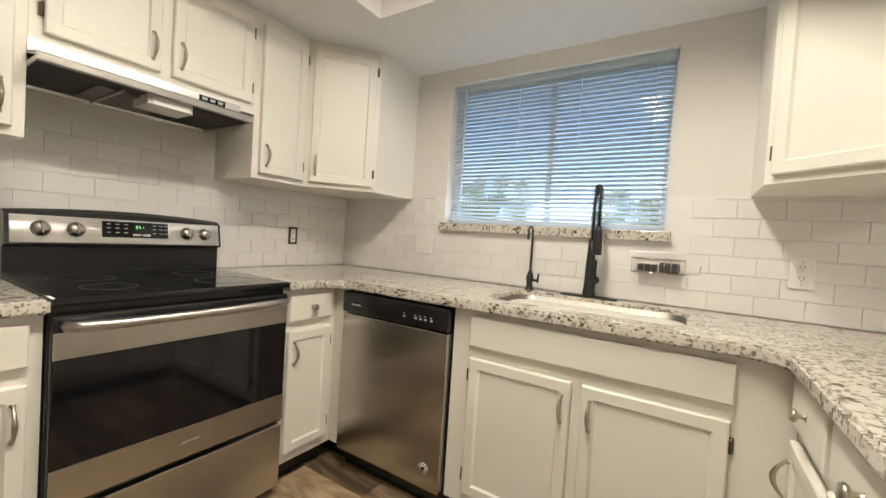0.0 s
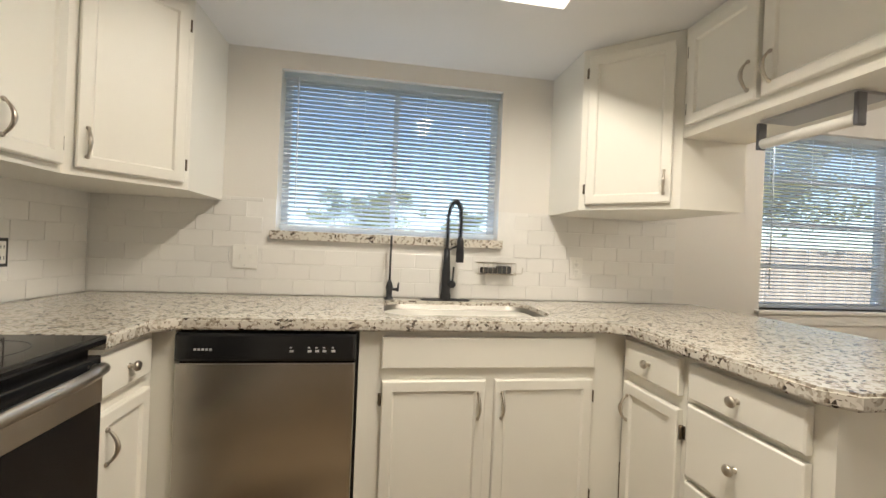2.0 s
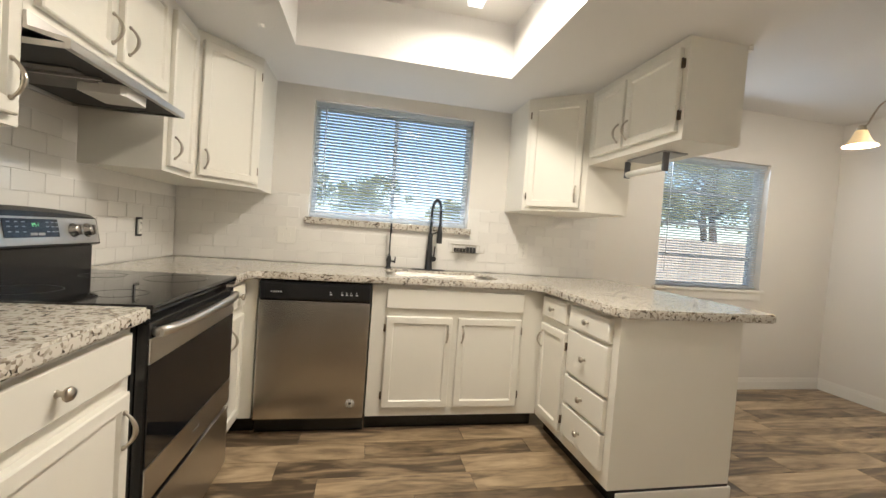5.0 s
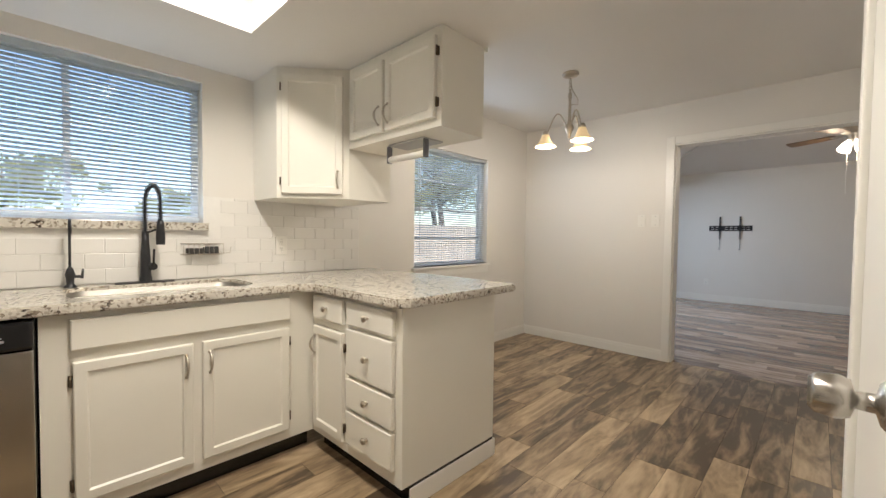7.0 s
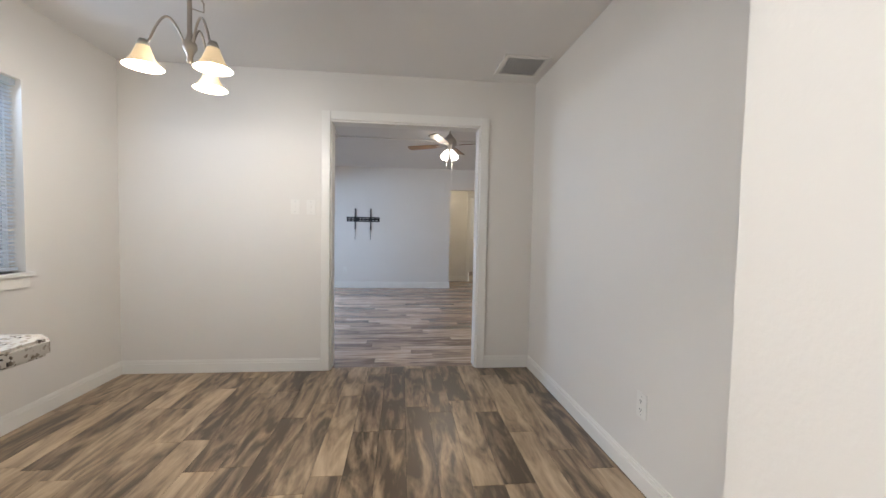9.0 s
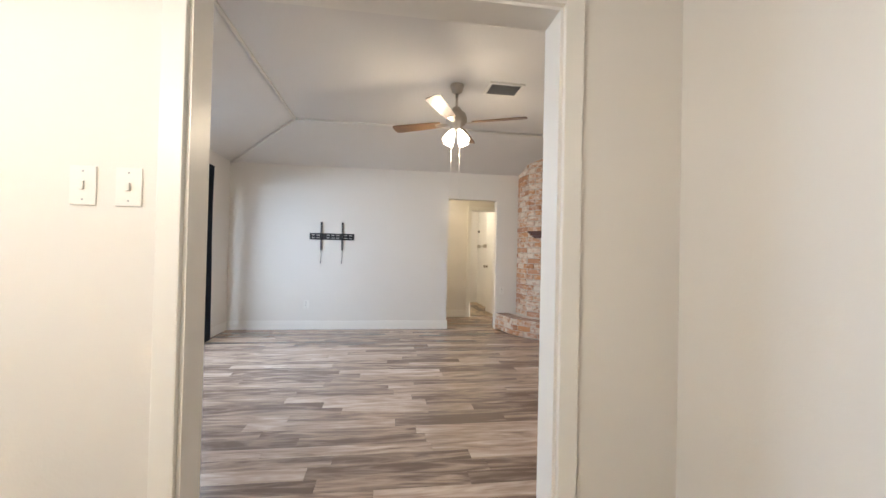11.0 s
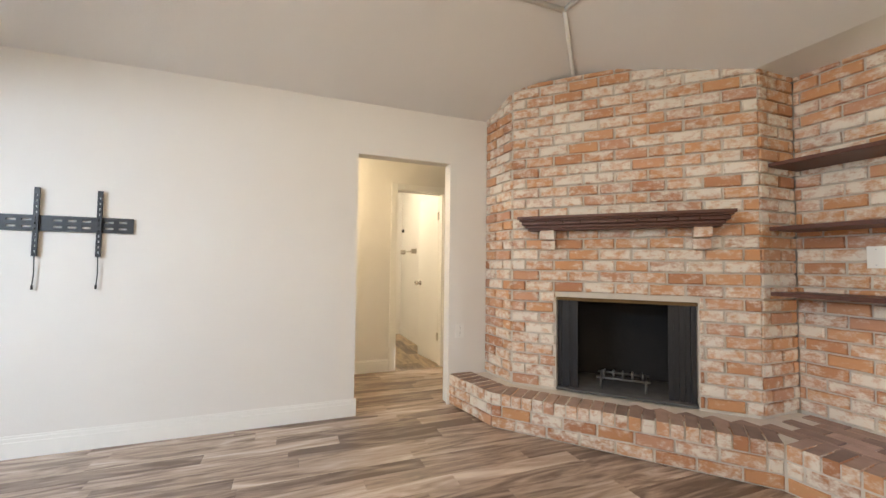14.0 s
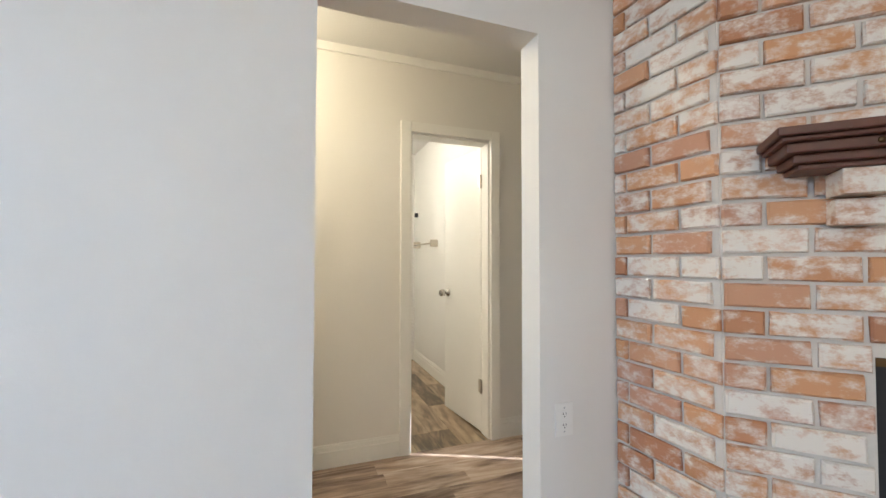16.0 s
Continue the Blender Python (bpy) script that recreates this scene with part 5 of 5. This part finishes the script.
t = thing("tv_mount", (XT, -1.415, 1.38), "black steel television wall bracket, empty", "tv mount")
mT = frame_of((XT, -1.415, 1.385), (0, -1, 0), (-1, 0, 0))
bm = wall_bm(mT @ pose(-0.325, 0.012, 0), 0.65, 0.048, 0.008, [(x, x + 0.045, z, z + 0.012) for x in (0.03, 0.10, 0.245, 0.315, 0.385, 0.50, 0.57) for z in (-0.026, 0.014)], -0.048)
part("wall_rail", bm, MATTEBLK, t)
for x in (-0.155, 0.15):
    bm = wall_bm(mT @ pose(x - 0.013, 0.024, 0), 0.026, 0.215, 0.010, [(0.009, 0.017, -0.18 + 0.034 * k, -0.165 + 0.034 * k) for k in range(11)], -0.20)
    arm = part("vertical_arm", bm, MATTEBLK, t)
    bm = bmesh.new()
    tube(bm, [mT @ Vector((x, 0.02, -0.20)), mT @ Vector((x + 0.002, 0.018, -0.30)), mT @ Vector((x - 0.004, 0.018, -0.385))], 0.003, 6)
    tube(bm, [mT @ Vector((x - 0.004, 0.018, -0.375)), mT @ Vector((x - 0.004, 0.018, -0.40))], 0.006, 6)
    part("release_cord", bm, MATTEBLK, arm)

# curtain and rod
rd = thing("curtain_rod", (8.0, -0.05, 2.17), "black metal curtain rod over the window", "curtain rod")
bm = bmesh.new()
tube(bm, [(6.60, -0.055, 2.165), (9.06, -0.055, 2.165)], 0.011, 10)
part("rod", bm, MATTEBLK, rd)
for x in (6.68, 9.00):
    bm = bmesh.new()
    tube(bm, [(x, -0.055, 2.165), (x, YN2 - 0.001, 2.165)], 0.007, 8)
    lathe(bm, [(0.02, 0), (0.02, 0.006), (0, 0.006)], frame_of((x, YN2, 2.165), (1, 0, 0), (0, -1, 0)) @ pose(0, 0, 0, -90), 10)
    part("bracket", bm, MATTEBLK, rd)


def curtain(x0, x1, label):
    ob = thing("curtain", ((x0 + x1) / 2, -0.055, 2.17), label, "curtain")
    bm = bmesh.new()
    nx_, nz = 60, 16
    grid = []
    for j in range(nz + 1):
        row = []
        for i in range(nx_ + 1):
            u0, v0 = i / nx_, j / nz
            squeeze = 1 - 0.10 * math.sin(math.pi * v0)
            x = (x0 + x1) / 2 + (u0 - 0.5) * (x1 - x0) * squeeze + 0.008 * math.sin(7 * v0 + 3 * u0)
            y = -0.055 + 0.028 * math.sin(u0 * 2 * math.pi * 6.3 + 0.5 * math.sin(3 * v0)) * (0.8 + 0.3 * v0)
            row.append(bm.verts.new((x, y, 2.20 - v0 * 2.17)))
        grid.append(row)
    for j in range(nz):
        for i in range(nx_):
            q = bm.faces.new((grid[j][i], grid[j][i + 1], grid[j + 1][i + 1], grid[j + 1][i]))
            q.smooth = True
    bmesh.ops.solidify(bm, geom=bm.faces[:], thickness=0.002)
    part("panel", bm, NAVY, ob)


curtain(8.76, 9.06, "dark navy curtain panel drawn to the side of the window")
curtain(6.62, 6.92, "dark navy curtain panel drawn to the side of the window")

# ---- fireplace ----
HZ = 0.25
A = Vector((9.449, -4.32, 0))
B = Vector((8.312, -5.413, 0))
FD = (B - A).normalized()
FN = Vector((FD.y, -FD.x, 0))
if FN.x > 0:
    FN = -FN
FL = (B - A).length
fp = thing("fireplace", (9.2, -5.1, 0), "whitewashed brick corner fireplace rising to the ceiling", "fireplace")
mF = frame_of(A, FD, FN)
FIRE = (0.337, 1.243, HZ, 0.935)
part("breast_core", wall_bm(mF @ pose(0, -0.012, 0), FL, 2.60, 0.10, [(FIRE[0], FIRE[1], -1, FIRE[3])]), MORTAR, fp, "grey mortar core")
P1 = Vector((XT - 0.002, -4.295, 0))
mL = frame_of(P1, (A - P1), Vector(((A - P1).y, -(A - P1).x, 0)))
LL = (A - P1).length
part("left_core", wall_bm(mL @ pose(0, -0.012, 0), LL, 2.6, 0.1), MORTAR, fp, "grey mortar core")
P2 = Vector((8.312, -5.77, 0))
mQ = frame_of(B, (P2 - B).normalized(), (-1, 0, 0))
part("right_core", wall_bm(mQ @ pose(0, -0.012, 0), (P2 - B).length, 2.6, 0.1), MORTAR, fp, "grey mortar core")
# firebox
m = mF
for q in ((FIRE[0] - 0.04, FIRE[0], -0.55, -0.113, HZ, FIRE[3] + 0.1), (FIRE[1], FIRE[1] + 0.04, -0.55, -0.113, HZ, FIRE[3] + 0.1),
          (FIRE[0] - 0.04, FIRE[1] + 0.04, -0.60, -0.5505, HZ, FIRE[3] + 0.1), (FIRE[0] - 0.04, FIRE[1] + 0.04, -0.60, -0.113, FIRE[3] + 0.101, FIRE[3] + 0.14)):
    pbox("firebox_panel", SOOT, fp, *q, m, 0, "soot-black firebox lining")
bm = bmesh.new()
box(bm, FIRE[0], FIRE[1], -0.55, -0.005, HZ, HZ + 0.012, m)
part("firebox_floor", bm, material("ash_grey_floor", (0.10, 0.095, 0.09), 0.95, vary=0.4, scale=12), fp, "ash-grey firebox floor")
for a0, b0 in ((FIRE[0] + 0.005, FIRE[0] + 0.15), (FIRE[1] - 0.17, FIRE[1] - 0.005)):
    bm = bmesh.new()
    n = 5
    for k in range(n):
        w0 = (b0 - a0) / n
        box(bm, a0 + k * w0 + 0.001, a0 + (k + 1) * w0 - 0.001, -0.06 - 0.012 * (k % 2), -0.055 - 0.012 * (k % 2), HZ + 0.015, FIRE[3] - 0.03, m)
    part("mesh_screen", bm, MATTEBLK, fp, "black mesh screen folded to the side")
bm = bmesh.new()
box(bm, FIRE[0], FIRE[1], -0.07, -0.02, FIRE[3] - 0.025, FIRE[3] - 0.002, m)
part("lintel", bm, BRASS, fp, "tarnished brass lintel bar")

gr = thing("fire_grate", mF @ Vector((0.79, -0.25, HZ + 0.012)), "grey iron fireplace grate", "fire grate")
bm = bmesh.new()
for x in (0.64, 0.94):
    tube(bm, [mF @ Vector((x, -0.12, HZ + 0.013)), mF @ Vector((x, -0.14, HZ + 0.09)), mF @ Vector((x, -0.36, HZ + 0.09)), mF @ Vector((x, -0.38, HZ + 0.013))], 0.008, 6)
tube(bm, [mF @ Vector((0.61, -0.15, HZ + 0.09)), mF @ Vector((0.97, -0.15, HZ + 0.09))], 0.008, 6)
tube(bm, [mF @ Vector((0.61, -0.33, HZ + 0.09)), mF @ Vector((0.97, -0.33, HZ + 0.09))], 0.008, 6)
part("frame", bm, IRON, gr)
for k in range(5):
    x = 0.66 + 0.065 * k
    bm = bmesh.new()
    tube(bm, [mF @ Vector((x, -0.36, HZ + 0.10)), mF @ Vector((x, -0.15, HZ + 0.10)), mF @ Vector((x, -0.13, HZ + 0.15))], 0.008, 6)
    part("bar", bm, IRON, gr)

mt = thing("mantel_shelf", mF @ Vector((0.79, 0.06, 1.43)), "dark carved wooden mantel shelf on brick corbels", "mantel")
ML0, ML1 = 0.09, 1.42
for y1, z0, z1, ins in ((0.20, 1.500, 1.522, 0.0), (0.185, 1.488, 1.4995, 0.012), (0.165, 1.462, 1.4875, 0.025), (0.14, 1.440, 1.4615, 0.045), (0.12, 1.425, 1.4395, 0.06)):
    pbox("shelf_board" if ins == 0 else "moulding", WALNUT, mt, ML0 + ins, ML1 - ins, 0.004, y1, z0, z1, mF, 0.004)
for k in range(9):
    x = ML0 + 0.2 + k * 0.118
    bm = bmesh.new()
    lathe(bm, [(0, 0), (0.008, 0), (0.006, 0.004), (0, 0.005)], mF @ pose(x, 0.1655, 1.475, -90), 10)
    part("stud", bm, BRASS, mt)
for x in (0.29, 1.26):
    bm = bmesh.new()
    box(bm, x - 0.05, x + 0.05, 0.004, 0.11, 1.36, 1.4245, mF, 0.004)
    co = part("corbel", bm, BRICK, mt, "protruding brick corbel")
    bm = bmesh.new()
    box(bm, x - 0.05, x + 0.05, 0.004, 0.065, 1.285, 1.352, mF, 0.004)
    part("corbel", bm, BRICK, mt, "protruding brick corbel")

al = thing("brick_alcove", (7.9, -5.77, 0), "whitewashed brick shelf alcove beside the fireplace", "alcove")
mA = frame_of((8.312, -5.77, 0), (-1, 0, 0), (0, 1, 0))
AW = 8.312 - 7.435
part("back_core", wall_bm(mA @ pose(0, -0.012, 0), AW, 2.60, 0.015), MORTAR, al, "grey mortar core")
for k, z in enumerate((1.80, 1.40, 0.995)):
    s = thing("wall_shelf", (7.95, -5.65, z), "dark stained wooden shelf in the brick alcove", "shelf", "alcove shelves")
    pbox("board", WALNUT, s, 7.54, 8.296, -5.766, -5.47, z, z + 0.024, None, 0.003)
o = plate("wall_outlet", frame_of((7.93, -5.766, 1.235), (-1, 0, 0), (0, 1, 0)), 0.08, 0.125, "white cover plate on the brick of the alcove", "plate")
he = thing("hearth", (8.6, -5.0, 0), "raised whitewashed brick hearth in front of the fireplace", "hearth")
HP = [(XT - 0.002, -3.955), (9.30, -4.06), (8.05, -5.12), (7.475, -5.15), (7.437, -5.348)]
bm = bmesh.new()
prism(bm, [(x * 0.982 + 8.9 * 0.018, y * 0.982 - 5.5 * 0.018) for x, y in HP] + [(7.445, -5.768), (XT - 0.005, -5.768)], 0.001, HZ - 0.012)
part("core", bm, MORTAR, he, "grey mortar core")

# bathroom
tb = thing("towel_bar", (12.0, -4.40, 1.42), "brushed metal towel bar on the bathroom wall", "towel bar")
bm = bmesh.new()
tube(bm, [(12.35, -4.37, 1.36), (12.95, -4.37, 1.36)], 0.008, 8)
part("bar", bm, NICKEL, tb)
for x in (12.35, 12.95):
    bm = bmesh.new()
    box(bm, x - 0.012, x + 0.012, -4.438, -4.36, 1.325, 1.395, None, 0.004)
    part("post", bm, NICKEL, tb)
hk = thing("robe_hook", (13.05, -4.41, 1.72), "small black robe hook on the bathroom wall", "hook")
bm = bmesh.new()
box(bm, 13.035, 13.065, -4.438, -4.40, 1.69, 1.74, None, 0.004)
part("hook", bm, MATTEBLK, hk)

# ---- outdoors ----
bm = bmesh.new()
box(bm, -150, 150, -150, 150, -0.6, -0.16)
tagged(new("ground", mesh_of("ground", bm, GRASS)), "green lawn round the house", "ground", kind="structure")
bm = bmesh.new()
box(bm, 5.6, 9.9, 0.25, 3.2, -0.17, -0.12)
tagged(new("pavement", mesh_of("pavement", bm, CONC)), "pale concrete patio outside the window", "patio", kind="structure")
fc = thing("fence", (4, 9.0, -0.16), "weathered wooden board fence across the yard", "fence")
bm = bmesh.new()
box(bm, -0.069, 0.069, -0.009, 0.009, 0, 1.8, None, 0.003)
me = mesh_of("board", bm, FENCE)
random.seed(4)
for k in range(300):
    o = new("board", me)
    o.parent = fc
    o.location = (-14 + k * 0.146, random.uniform(-0.006, 0.006), random.uniform(-0.02, 0.02))
for z in (0.2, 0.95, 1.5):
    pbox("rail", FENCE, fc, -10.1, 33.8, 9.012, 9.05, z, z + 0.09)


def tree(x, y, h, seed):
    random.seed(seed)
    ob = thing("tree", (x, y, -0.16), "leafy backyard tree with an uneven crown", "tree")
    bm = bmesh.new()
    tube(bm, [(x, y, -0.16), (x + 0.1, y, h * 0.25), (x - 0.05, y + 0.1, h * 0.5), (x, y, h * 0.8)], [0.2, 0.15, 0.10, 0.03], 8)
    for k in range(7):
        a0 = random.uniform(0, 6.28)
        z = h * random.uniform(0.3, 0.6)
        rr = h * random.uniform(0.2, 0.34)
        tube(bm, [(x, y, z), (x + rr * 0.5 * math.cos(a0), y + rr * 0.5 * math.sin(a0), z + h * 0.12), (x + rr * math.cos(a0), y + rr * math.sin(a0), z + h * 0.2)], [0.07, 0.045, 0.015], 6)
    part("trunk", bm, BARK, ob)
    vs, fs = [], []
    clumps = [(random.gauss(0, 0.25) * h, random.gauss(0, 0.2) * h, h * random.uniform(0.36, 0.8) + h * 0.2 * random.random(), h * random.uniform(0.07, 0.14)) for _ in range(46)]
    for cx, cy, cz, cr in clumps:
        for _ in range(150):
            p = Vector((random.gauss(0, 1), random.gauss(0, 1), random.gauss(0, 0.7))).normalized() * cr * random.uniform(0.5, 1.05)
            p += Vector((x + cx, y + cy, cz))
            d1 = Vector((random.uniform(-1, 1), random.uniform(-1, 1), random.uniform(-1, 1))).normalized() * 0.10
            d2 = d1.orthogonal().normalized() * 0.045
            i = len(vs)
            vs += [p - d1, p + d2, p + d1, p - d2]
            fs.append((i, i + 1, i + 2, i + 3))
    me2 = bpy.data.meshes.new("crown")
    me2.from_pydata([tuple(v0 - ob.location) for v0 in vs], [], fs)
    me2.materials.append(LEAF)
    cr = new("crown", me2)
    cr.parent = ob
    cr["label"] = "uneven green crown"


for x, y, h, sd in ((0.1, 24, 5.0, 1), (6.8, 28, 3.9, 2), (14.5, 10.5, 6.0, 3), (17.5, 14, 7, 5), (-12, 26, 6, 6)):
    tree(x, y, h, sd)
pl = thing("brick_pier", (9.58, 0.46, -0.12), "brick pier outside the living room window", "pier")
pbox("shaft", BRICK, pl, 9.42, 9.74, 0.30, 0.62, -0.12, 2.7)

# ---- pieces: tiles, planks, bricks ----


def tiles(parent, m, spans, z0, z1, holes):
    """Running-bond subway tiles on a wall face."""
    tw, th, gp = 0.152, 0.076, 0.0014
    cache = {}
    row = 0
    z = z0
    while z < z1 - 0.01:
        h = min(th, z1 - z)
        for a0, b0 in spans:
            x = a0 - (tw / 2 if row % 2 else 0)
            while x < b0:
                l0, l1 = max(x, a0), min(x + tw, b0)
                if l1 - l0 > 0.02 and not any(l1 > q[0] + 0.003 and l0 < q[1] - 0.003 and z + h > q[2] + 0.003 and z < q[3] - 0.003 for q in holes):
                    key = (round(l1 - l0, 3), round(h, 3))
                    if key not in cache:
                        bm = bmesh.new()
                        w2, h2 = key[0] / 2 - gp / 2, key[1] / 2 - gp / 2
                        back = [bm.verts.new((sx * w2, 0.0005, sz * h2)) for sx, sz in ((-1, -1), (1, -1), (1, 1), (-1, 1))]
                        mid = [bm.verts.new((sx * w2, 0.0030, sz * h2)) for sx, sz in ((-1, -1), (1, -1), (1, 1), (-1, 1))]
                        fr = [bm.verts.new((sx * (w2 - 0.002), 0.0040, sz * (h2 - 0.002))) for sx, sz in ((-1, -1), (1, -1), (1, 1), (-1, 1))]
                        for p0, p1 in ((back, mid), (mid, fr)):
                            for k in range(4):
                                bm.faces.new((p0[k], p0[(k + 1) % 4], p1[(k + 1) % 4], p1[k]))
                        bm.faces.new(fr)
                        cache[key] = mesh_of("tile", bm, TILE)
                    o = new("tile", cache[key])
                    o.parent = parent
                    o.matrix_basis = m @ pose((l0 + l1) / 2, 0, z + h / 2)
                x += tw
        z += th
        row += 1


sp = tagged(new("backsplash", None), "glossy white subway tile backsplash", "backsplash", kind="structure")
bm = bmesh.new()
box(bm, XL + 0.001, KWIN[0], -0.002, 0.001, 0.915, 1.39)
box(bm, KWIN[1], 2.685, -0.002, 0.001, 0.915, 1.39)
box(bm, KWIN[0], KWIN[1], -0.002, 0.001, 0.915, 1.19)
box(bm, XL - 0.001, XL + 0.002, -2.28, -0.002, 0.915, 1.53)
part("grout_bed", bm, GROUT, sp, "pale grout bed")
tiles(sp, frame_of((0, -0.002, 0), (1, 0, 0), (0, -1, 0)), [(XL + 0.01, 2.685)], 0.917, 1.392, [(0.45, 1.64, 1.185, 3)])
tiles(sp, frame_of((XL + 0.002, 0, 0), (0, -1, 0), (1, 0, 0)), [(0.01, 2.28)], 0.917, 1.53, [(0.0, 0.908, 1.37, 2), (1.640, 2.4, 1.37, 2)])


def planks(parent, mat, x0, x1, y0, y1, wd, ln, along, seed, gap, z=0.0):
    random.seed(seed)
    span0, span1, run0, run1 = (y0, y1, x0, x1) if along == "x" else (x0, x1, y0, y1)
    v = span0
    while v < span1 - 0.005:
        v1 = min(v + wd, span1)
        u = run0 - random.uniform(0, ln)
        while u < run1:
            u1 = u + ln * random.choice((1, 1, 0.8))
            a0, b0 = max(u, run0), min(u1, run1)
            if b0 - a0 > 0.02:
                bm = bmesh.new()
                q = (a0 + gap, b0 - gap, v + gap, v1 - gap) if along == "x" else (v + gap, v1 - gap, a0 + gap, b0 - gap)
                c0 = ((q[0] + q[1]) / 2, (q[2] + q[3]) / 2)
                box(bm, q[0] - c0[0], q[1] - c0[0], q[2] - c0[1], q[3] - c0[1], -0.006, 0.0)
                o = new("plank", mesh_of("plank", bm, mat))
                o.parent = parent
                o.location = (*c0, z)
            u = u1
        v = v1


fl = tagged(new("floor", None), "wood-look plank tile floor, brown, in kitchen and dining room", "floor", kind="structure")
bm = bmesh.new()
box(bm, XL - 0.1, XE + 0.07, -4.25, 0.1, -0.15, -0.002)
part("joint_bed", bm, FGAP, fl)
planks(fl, FLOOR1, XL, XE + 0.06, -4.2, 0.0, 0.152, 0.92, "x", 11, 0.0011)
fl2 = tagged(new("floor_living", None), "grey-brown laminate plank floor in the living room and hall", "floor", kind="structure")
bm = bmesh.new()
box(bm, XE + 0.07, 13.4, -6.2, 0.2, -0.15, -0.002)
part("joint_bed", bm, FGAP, fl2)
planks(fl2, FLOOR2, XE + 0.06, XH, -5.8, YN2, 0.118, 0.98, "y", 12, 0.0005)
fl3 = tagged(new("floor_bath", None), "light brown wood-look floor in the bathroom", "floor", kind="structure")
planks(fl3, FLOOR1, XH, 13.2, -4.44, -2.4, 0.152, 0.92, "x", 13, 0.0011)


def bricks(parent, m, w, z0, z1, holes=(), top=None, start=0.0, seed=1, pitch=0.0795, ln=0.213):
    """Running-bond bricks proud of a mortar core, each turned and set a little unevenly."""
    random.seed(seed)
    row = 0
    z = z0
    gp = 0.006
    cache = {}
    while z < z1 - 0.02:
        h = min(pitch, z1 - z)
        x = -start - (ln / 2 if row % 2 else 0)
        while x < w:
            a0, b0 = max(x, 0), min(x + ln, w)
            for q in holes:
                if z + h / 2 > q[2] and z + h / 2 < q[3]:
                    if a0 < q[0] < b0:
                        b0 = q[0]
                    elif a0 < q[1] < b0:
                        a0 = q[1]
                    elif a0 >= q[0] and b0 <= q[1]:
                        b0 = a0
            if b0 - a0 > 0.03:
                key = (round(b0 - a0, 2), round(h, 3), random.randrange(4))
                if key not in cache:
                    bm = bmesh.new()
                    w2, h2 = key[0] / 2 - gp, key[1] / 2 - gp
                    rings2 = []
                    for y, i2 in ((-0.012, 0), (0.0, 0), (0.006, 0.005)):
                        rings2.append([bm.verts.new((sx * (w2 - i2) + random.uniform(-0.002, 0.002), y + random.uniform(-0.0012, 0.0012), sz * (h2 - i2) + random.uniform(-0.002, 0.002))) for sx, sz in ((-1, -1), (0, -1), (1, -1), (1, 1), (0, 1), (-1, 1))])
                    for p0, p1 in zip(rings2, rings2[1:]):
                        for k in range(6):
                            bm.faces.new((p0[k], p0[(k + 1) % 6], p1[(k + 1) % 6], p1[k]))
                    bm.faces.new(rings2[-1])
                    cache[key] = mesh_of("brick", bm, BRICK)
                o = new("brick", cache[key])
                o.parent = parent
                o.matrix_basis = Matrix.Translation(-base_of(parent)) @ m @ pose((a0 + b0) / 2, random.uniform(-0.003, 0.002), z + h / 2, 0, random.uniform(-0.5, 0.5), 0)
            x += ln
        z += pitch
        row += 1


bricks(fp, mF, FL, HZ + 0.004, 2.60, [(FIRE[0], FIRE[1], 0, FIRE[3])], seed=21)
bricks(fp, mL, LL, HZ + 0.004, 2.60, seed=22, start=0.05)
bricks(al, mQ, (P2 - B).length, HZ + 0.004, 2.60, seed=23, start=0.02)
bricks(al, mA, AW, HZ + 0.004, 2.60, seed=24, start=0.07)
# hearth: two courses of stretchers, then headers on edge whose ends show along the top
for (ax0, ay0), (bx0, by0) in zip(HP, HP[1:]):
    p, q = Vector((ax0, ay0, 0)), Vector((bx0, by0, 0))
    dd = (q - p).normalized()
    nn = Vector((dd.y, -dd.x, 0))
    if nn.dot(p - Vector((8.9, -5.6, 0))) < 0:
        nn = -nn
    ms = frame_of(p - nn * 0.006, dd, nn)
    bricks(he, ms, (q - p).length, 0.004, 0.165, seed=31 + int(ax0), start=0.03)
    n = max(2, round((q - p).length / 0.075))
    w0 = (q - p).length / n
    bm = bmesh.new()
    box(bm, -w0 / 2 + 0.004, w0 / 2 - 0.004, -0.20, 0.004, 0.170, HZ, None, 0.005)
    me = mesh_of("brick", bm, BRICK)
    me.materials.append(BRICKTOP)
    for pf in me.polygons:
        if pf.normal.z > 0.7:
            pf.material_index = 1
    for k in range(n):
        o = new("brick", me)
        o.parent = he
        o.matrix_basis = Matrix.Translation(-base_of(he)) @ ms @ pose((k + 0.5) * w0, random.uniform(-0.003, 0.003), random.uniform(-0.002, 0.001), 0, 0, random.uniform(-0.8, 0.8))
# inner top of the hearth: flat-laid bricks
random.seed(41)
bm = bmesh.new()
box(bm, -0.098, 0.098, -0.046, 0.046, -0.03, 0.0, None, 0.004)
me = mesh_of("brick", bm, BRICKTOP)
for j in range(10):
    for i in range(8):
        x, y = 7.54 + i * 0.205 + (0.1 if j % 2 else 0), -5.72 + j * 0.10
        rel = mF.inverted() @ Vector((x, y, 0))
        infront = y > -5.39 or x < 8.22
        edge_y = -5.12 if x < 8.05 else -5.12 + (x - 8.05) * 0.848
        if infront and rel.y > 0.11 - (0.3 if x < 8.2 else 0) and y < edge_y - 0.19 and x < 9.5:
            o = new("brick", me)
            o.parent = he
            o.location = Vector((x, y, HZ - 0.003)) - base_of(he)
